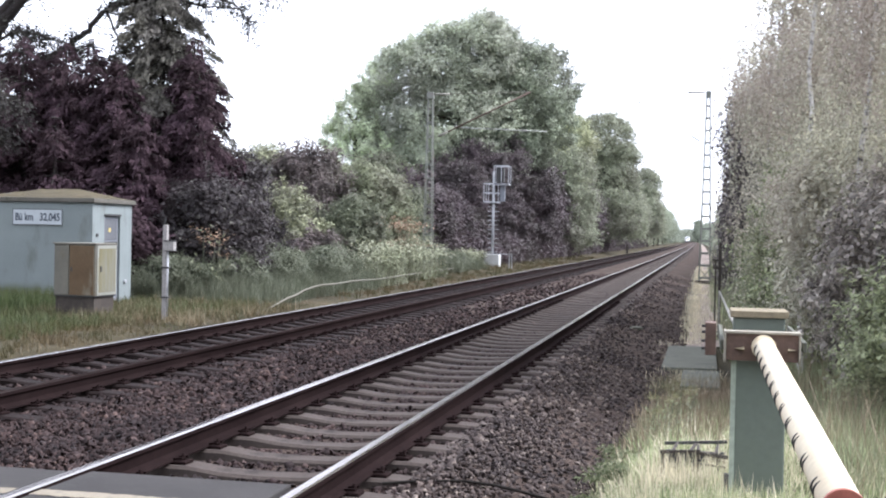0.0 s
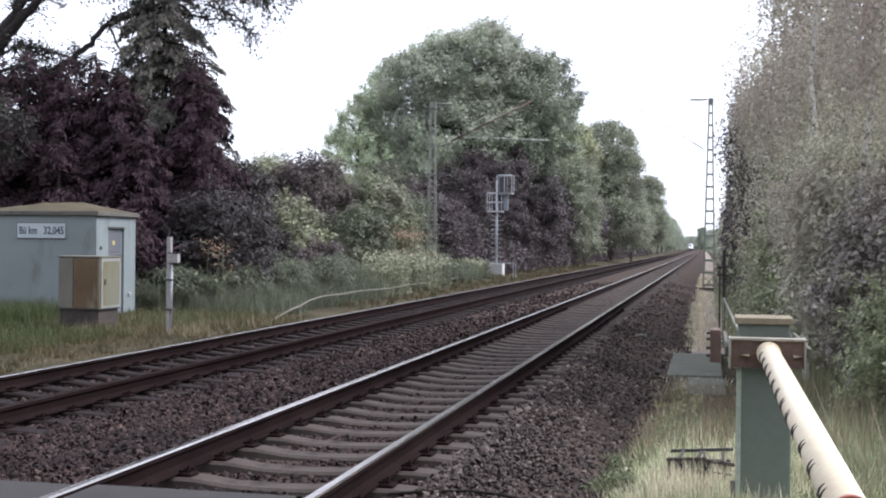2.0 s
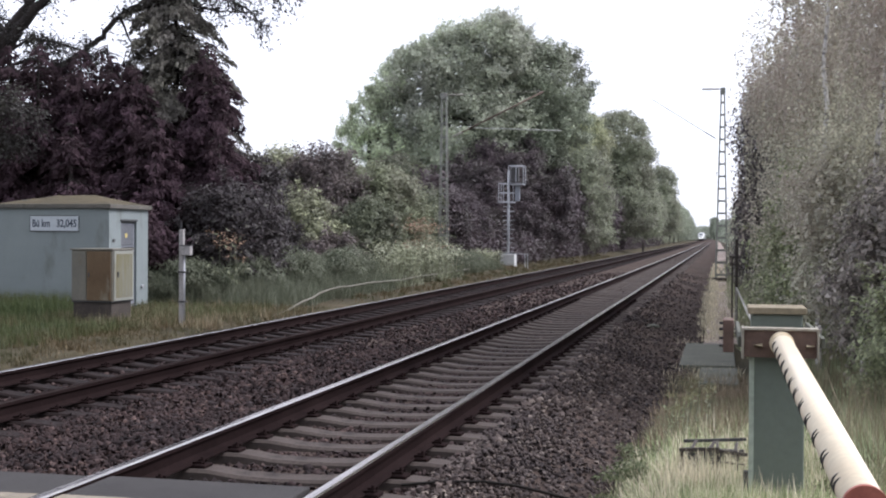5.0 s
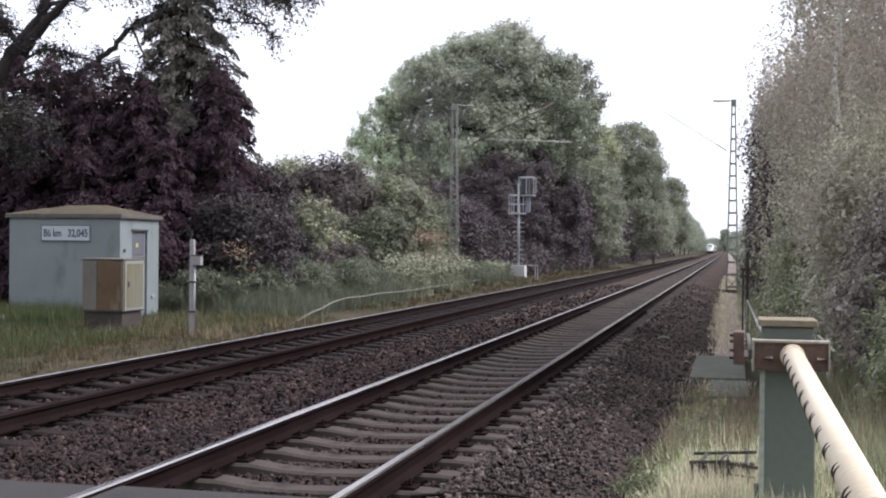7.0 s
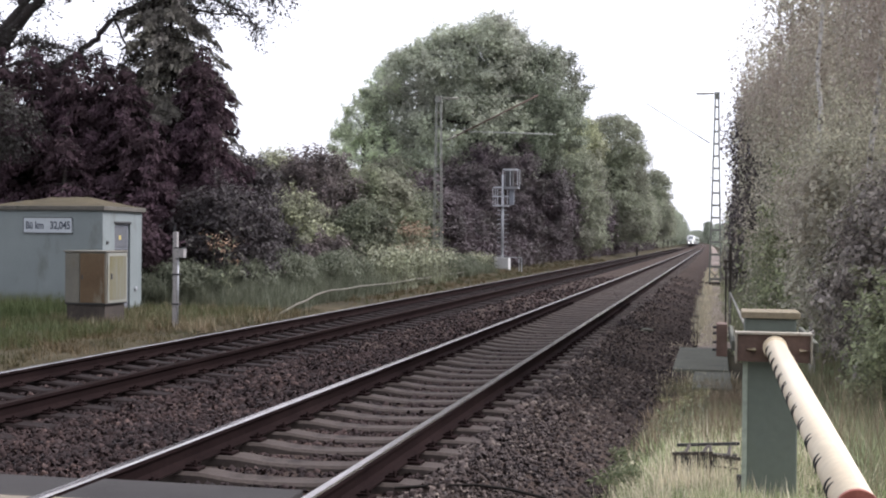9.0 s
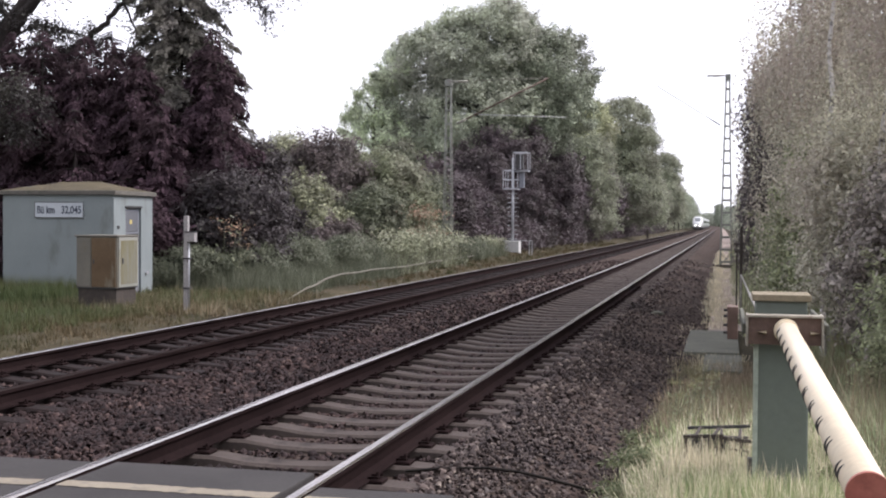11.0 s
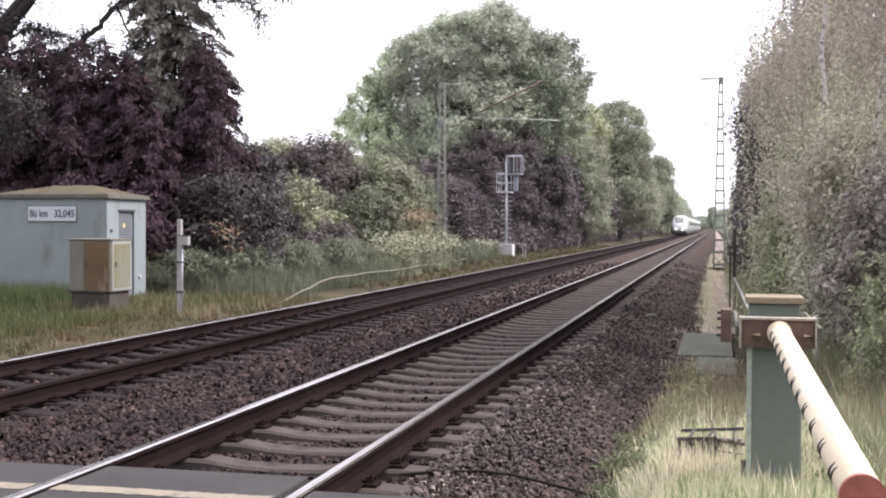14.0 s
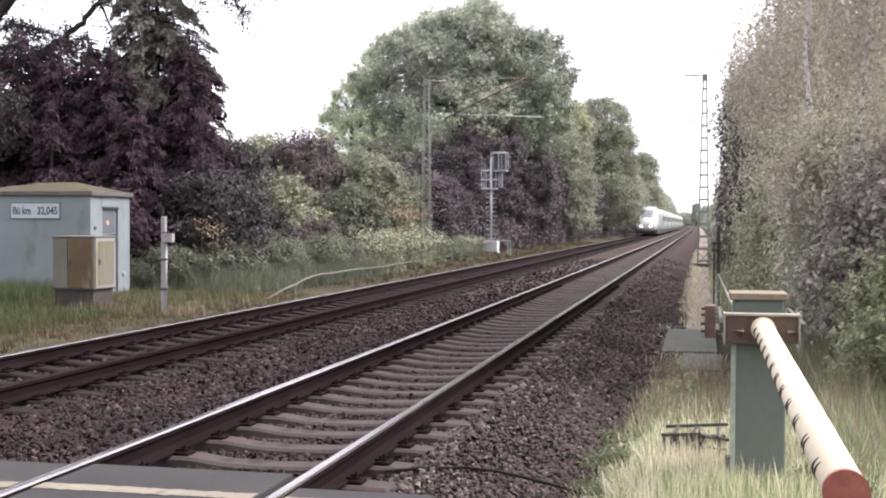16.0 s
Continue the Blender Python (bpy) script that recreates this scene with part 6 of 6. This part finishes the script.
broadleaf("birch_tree", "dusky purple-brown young tree between the birches", (4.35, 31.5, -0.4), 5.8, (0.9, 1.5), 0.2, 26000, 0.1, L_DUSK, 131, 0.4, 0.07, None, 0.8, group="trees beside the path",
          lobes=((-0.1, 0, 4.7, 0.75, 1.4, 0.9), (0.1, 0, 2.8, 0.85, 1.5, 2.3)))
for i, (x, y, h, rx, ry, n, lf, mt) in enumerate((
        (5.9, 12.6, 2.6, 1.2, 1.3, 26000, 0.06, L_HEDGE), (5.5, 15.4, 2.9, 1.2, 1.6, 26000, 0.07, L_COPPER), (5.2, 19.2, 2.6, 1.1, 1.8, 24000, 0.08, L_HEDGE), (5.1, 23.5, 2.8, 1.2, 2.2, 22000, 0.095, L_HEDGE), (5.1, 29.0, 3.0, 1.3, 3.0, 18000, 0.12, L_HEDGE), (5.2, 37.0, 2.8, 1.4, 4.0, 14000, 0.15, L_HEDGE), (5.3, 48.0, 3.0, 1.6, 6.0, 12000, 0.18, L_BUSHLIGHT), (7.6, 13.5, 5.0, 1.6, 1.8, 28000, 0.07, L_COPPER), (5.7, 10.6, 1.5, 0.9, 1.0, 16000, 0.05, L_HEDGE), (6.6, 9.2, 1.7, 1.0, 1.0, 16000, 0.05, L_HEDGE), (5.0, 13.4, 1.4, 0.7, 1.0, 12000, 0.055, L_HEDGE), (4.75, 16.8, 3.3, 0.72, 0.8, 14000, 0.07, L_BIRCH), (4.5, 21.4, 3.4, 0.7, 0.9, 10000, 0.085, L_HEDGE))):
    broadleaf("thicket_shrub", "leafy thicket shrub at the foot of the birches", (x, y, -0.35), h, (rx, ry), 0.0, int(n * 0.85), lf * 1.06, mt, 140 + i, 0.3, 0.04, fine=y < 11, category="shrub", group="thicket shrubs", sprays=0.25)


for x, y, h, dx in ((4.44, 18.0, 7.6, 0.06), (4.45, 23.0, 6.6, -0.05), (4.3, 26.5, 5.9, 0.05), (4.85, 16.2, 7.5, 0.3)):
    b = thing("birch_tree", "young white-stemmed birch at the edge of the thicket", "tree", (x, y, -0.4), "trees beside the path")
    rng_b = np.random.default_rng(int(y * 10))
    tt = np.linspace(0, 1, 14)
    path = np.stack([dx * tt * tt * 2 + rng_b.normal(size=14) * 0.02, rng_b.normal(size=14) * 0.02, -0.3 + h * tt], 1)
    v, q = tube_arrays(path, np.linspace(0.05, 0.018, 14), 8)
    under(new("trunk", from_arrays("trunk", v, q, M_BIRCH)), b)
    top = path[rng_b.choice([4, 5, 6, 7, 10, 11, 12, 13], 640)] + rng_b.normal(size=(640, 3)) * [0.4, 0.45, 0.5]
    drop = np.cumsum(rng_b.uniform(0.02, 0.08, (640, 12)), 1)
    twigs = (top[:, None] + rng_b.normal(size=(640, 12, 3)) * 0.025 - np.stack([drop * 0, drop * 0, drop], -1)).reshape(-1, 3)
    under(new("crown", leaf_mesh("crown", twigs, 0.06, 0.04, L_BIRCH, rng_b, hang=0.8)), b)

# ---- unseen trees added behind the viewer to dim the faces turned towards it ----
for i, (x, y) in enumerate(((-26, -16), (-18, -19), (-10, -18), (-3, -21), (4, -18), (11, -15), (-30, -6))):
    broadleaf("tree", "unseen tree added behind the viewer to block sky light", (x, y, -0.3), 11, (4.2, 4.2), 0.3, 3500, 0.6, L_TREE, 170 + i, 1.5, 0.3, group="trees by the road")


# ---- grass and weeds ----
def field(name, label, x0, x1, y0, y1, n, height, width, mat, seed, lean=0.4, clump=0.6, dens=None, lift=0.0, simple=True):
    rng = np.random.default_rng(seed)
    k = max(1, int(n / 26))
    seeds = np.stack([rng.uniform(x0, x1, k), rng.uniform(y0, y1, k)], 1)
    xy = seeds[rng.integers(0, k, n)] + rng.normal(size=(n, 2)) * 0.07 * (1 + height)
    loose = rng.random(n) > clump
    xy[loose] = np.stack([rng.uniform(x0, x1, loose.sum()), rng.uniform(y0, y1, loose.sum())], 1)
    if dens:
        xy = xy[rng.random(len(xy)) < dens(xy[:, 0], xy[:, 1])]
    z = ground_z(xy[:, 0], xy[:, 1]) - 0.02 + lift
    xy[:, 0] += bend(xy[:, 1])
    return tagged(new(name, grass_mesh(name, xy, z, height, width, mat, rng, lean, simple)), label, "grass", kind="stuff")


def near_edge(x, y):
    """Thin towards the ballast, patchy everywhere."""
    patch = 0.55 + 0.45 * np.sin(x * 5.1 + 1.3 * np.sin(y * 2.3)) * np.sin(y * 3.7 + 1.1 * np.sin(x * 3.1))
    return smooth_step(2.12, 2.5, x - 0.04 * (y - 7)) * (0.25 + 0.75 * smooth_step(13.5, 8.5, y)) * patch * np.where((np.abs(x - 2.98) < 0.3) & (np.abs(y - 7.75) < 0.6), 0.7, 1.0)
field("grass", "green and pale seeding grass round the barrier post", 1.9, 5.6, 5.7, 14.5, 68000, 0.15, 0.0105, L_GRASS, 201, 1.3, 0.92, near_edge)
field("weeds", "low dark green herbage between the grass tufts", 2.1, 5.4, 5.7, 13.5, 9000, 0.1, 0.022, L_LOW, 225, 1.5, 0.7, near_edge)
field("dry_grass", "low rusty-tan grass in front of the slabs", 2.45, 3.5, 9.8, 17.0, 7000, 0.2, 0.009, L_RUSTYPALE, 226, 1.2, 0.8)
field("dry_grass", "bleached dry grass beside the ballast", 1.9, 4.6, 5.7, 9.8, 11000, 0.17, 0.009, L_DRY, 202, 1.2, 0.9, near_edge)
field("tall_grass", "single tall seeding stalks above the grass", 2.3, 5.0, 6.0, 11, 2200, 0.27, 0.008, L_DRY, 227, 0.9, 0.6, near_edge)
field("dry_grass", "low dry grass along the sandy path", 2.75, 4.4, 22.5, 80, 16000, 0.17, 0.014, L_DRY, 203, 0.5, 0.8, lambda x, y: np.where((np.abs(x - 3.0) < 0.35) & (y > 50), 0.4, 1.0))
field("grass", "rank grass at the foot of the thicket", 3.9, 6.2, 7.2, 30, 40000, 0.3, 0.01, L_RANK, 204, 1.0, 0.8)
field("rank_grass", "rank olive grass between the path and the thicket", 3.45, 4.5, 20, 85, 13000, 0.42, 0.03, L_HEDGE, 217, 0.9, 0.8)
field("dry_grass", "withered grass on the inner edge of the path", 2.6, 2.95, 24, 90, 5000, 0.2, 0.02, L_DRY, 218, 0.9, 0.8)
field("grass", "grass growing over the iron grate", 2.7, 3.25, 7.2, 8.3, 700, 0.22, 0.01, L_DRY, 219, 0.9, 0.8)
field("tall_grass", "tall withered grass stalks in front of the thicket", 3.9, 6.0, 7.2, 20, 2600, 0.6, 0.008, L_RUSTYPALE, 205, 0.7, 0.7)
field("verge_grass", "tan and green grass on the far verge", -20, -6.9, 14, 31, 60000, 0.16, 0.016, L_TAN, 206, 0.8, 0.75)
field("verge_grass", "green grass in front of the hut", -20, -8.6, 16, 31, 60000, 0.24, 0.015, L_VERGE, 207, 0.8, 0.75)
field("verge_grass", "tan grass strip along the far track", -9.3, -7.0, 34, 120, 10000, 0.22, 0.03, L_TAN, 208, 0.6, 0.7)
field("weeds", "tall grey-green weeds before the shrubs", -14.5, -8.2, 30.5, 42, 22000, 0.85, 0.016, L_WEED, 209, 0.9, 0.75)
field("weeds", "tall grey-green weeds before the shrubs", -11.0, -8.6, 38, 66, 7000, 0.7, 0.028, L_WEED, 210, 0.6, 0.75)


def umbels(name, label, x0, x1, y0, y1, n, height, mat, seed, head=0.16, floret=0.09, leaf=0.16, category="flowering weed"):
    """Stalks that carry flat flower heads of many small florets."""
    rng = np.random.default_rng(seed)
    xy = np.stack([rng.uniform(x0, x1, n), rng.uniform(y0, y1, n)], 1)
    z = ground_z(xy[:, 0], xy[:, 1])
    h = height * rng.uniform(0.6, 1.1, n)
    vs, qs, off = [], [], 0
    for (x, y), zz, hh in zip(xy, z, h):
        v, q = tube_arrays([(x, y, zz), (x + 0.02, y, zz + hh * 0.5), (x + 0.05, y + 0.02, zz + hh)], [0.13 * floret, 0.1 * floret, 0.06 * floret], 4)
        vs.append(v), qs.append(q + off)
        off += len(v)
    t = thing(name, label, category, (0, 0, 0), kind="stuff")
    under(new("stalks", from_arrays("stalks", np.concatenate(vs), np.concatenate(qs), L_WEED)), t)
    c = np.repeat(np.concatenate([xy, (z + h)[:, None]], 1), 26, 0)
    c = c + rng.normal(size=c.shape) * [head, head, 0.8 * floret]
    low = np.repeat(np.concatenate([xy, (z + h * 0.5)[:, None]], 1), 10, 0)
    low = low + rng.normal(size=low.shape) * [head, head, 0.25 * height]
    under(new("flower_heads", leaf_mesh("flower_heads", c, floret, floret * 0.66, mat, rng, up=1.5)), t)
    under(new("leaves", leaf_mesh("leaves", low, leaf, leaf * 0.5, L_BUSHLIGHT, rng)), t)


field("pale_weeds", "pale yellow-green upright weeds beside the far track", -10.4, -8.4, 42.5, 53, 2200, 1.0, 0.03, L_UMBEL, 220, 0.9, 0.85)
umbels("hogweed", "patch of pale flowering weeds beside the far track", -10.2, -8.3, 43, 53, 150, 1.35, L_UMBEL, 221, 0.22, 0.11)
umbels("dried_weed", "withered brown umbel plants among the weeds", -9.6, -8.4, 46.5, 49.5, 30, 2.3, L_BROWN, 222, 0.28)
umbels("hogweed", "pale weeds round the signal base", -10.4, -9.5, 64, 69, 60, 0.8, L_UMBEL, 223, 0.2)
umbels("dried_weed", "rusty brown dead shoots before the conifers", -11.0, -10.2, 31.6, 32.6, 8, 1.9, L_BROWN, 224, 0.25)


# green and withered clumps round the hut and the cabinet, leafy weeds at the ballast's edge
field("verge_grass", "lush green grass at the foot of the hut", -16.5, -11.8, 25.0, 27.7, 9000, 0.58, 0.014, L_VERGE, 213, 0.9, 0.85)
for i, (x, y, h, r) in enumerate(((2.4, 7.5, 0.16, 0.16), (2.5, 8.3, 0.16, 0.16), (2.3, 8.9, 0.14, 0.16), (2.42, 9.5, 0.14, 0.18))):
    broadleaf("low_weed", "low broad-leaved green weed at the ballast edge", (x, y, float(ground_z(x, y)) + 0.08), h, (r, r), 0.0, 420, 0.045, L_LOW, 270 + i, 0.08, 0.005, category="weed", group="low weeds", fine=True)
field("dry_grass", "dry grass creeping over the ballast shoulder", 1.75, 2.5, 19.5, 23.5, 1100, 0.13, 0.009, L_DRY, 212, 1.0, 0.8)
field("grass", "green and straw-coloured grass at the foot of the barrier post", 2.9, 3.75, 6.2, 7.12, 4000, 0.2, 0.007, L_GRASS, 214, 0.8, 0.8)
field("dry_grass", "pale dry stalks at the foot of the barrier post", 2.7, 3.75, 5.9, 7.1, 1500, 0.24, 0.006, L_DRY, 215, 0.9, 0.8)
field("dry_grass", "dry grass along the edges of the slabs", 2.3, 3.3, 15.6, 18.3, 900, 0.14, 0.01, L_DRY, 216, 1.0, 0.8)
field("verge_grass", "rusty-tan withered grass round the cabinet", -12, -7.1, 22.5, 30, 4500, 0.34, 0.014, L_RUSTY, 211, 0.9, 0.9)
umbels("yellow_weed", "yellow-green flowering weed in the grass", 2.6, 3.0, 10.0, 11.8, 22, 0.4, L_YELLOW, 281, 0.03, 0.018, 0.035)
umbels("white_flower", "scattered small white flowers on the far verge", -15.5, -12.6, 21.5, 24.5, 26, 0.3, L_PALEFLOWER, 283, 0.05, 0.03, 0.06)
umbels("white_flower", "small white flowers in the grass", 2.05, 2.5, 6.2, 7.4, 6, 0.24, L_PALEFLOWER, 282, 0.007, 0.009, 0.025)


# ---- what moves ----
def motions():
    rows = []
    for i in range(17):
        y = NOSE_END + SPEED * (16.0 - i)
        rows.append((float(i), pose(FAR_X + float(bend(y)), y, FAR_Z, 0, 0, math.degrees(math.atan(1.295e-5 * (y - 6.85))))))
    walk(train, rows)


NOSE_END, SPEED = 165.0, 40.0
motions()
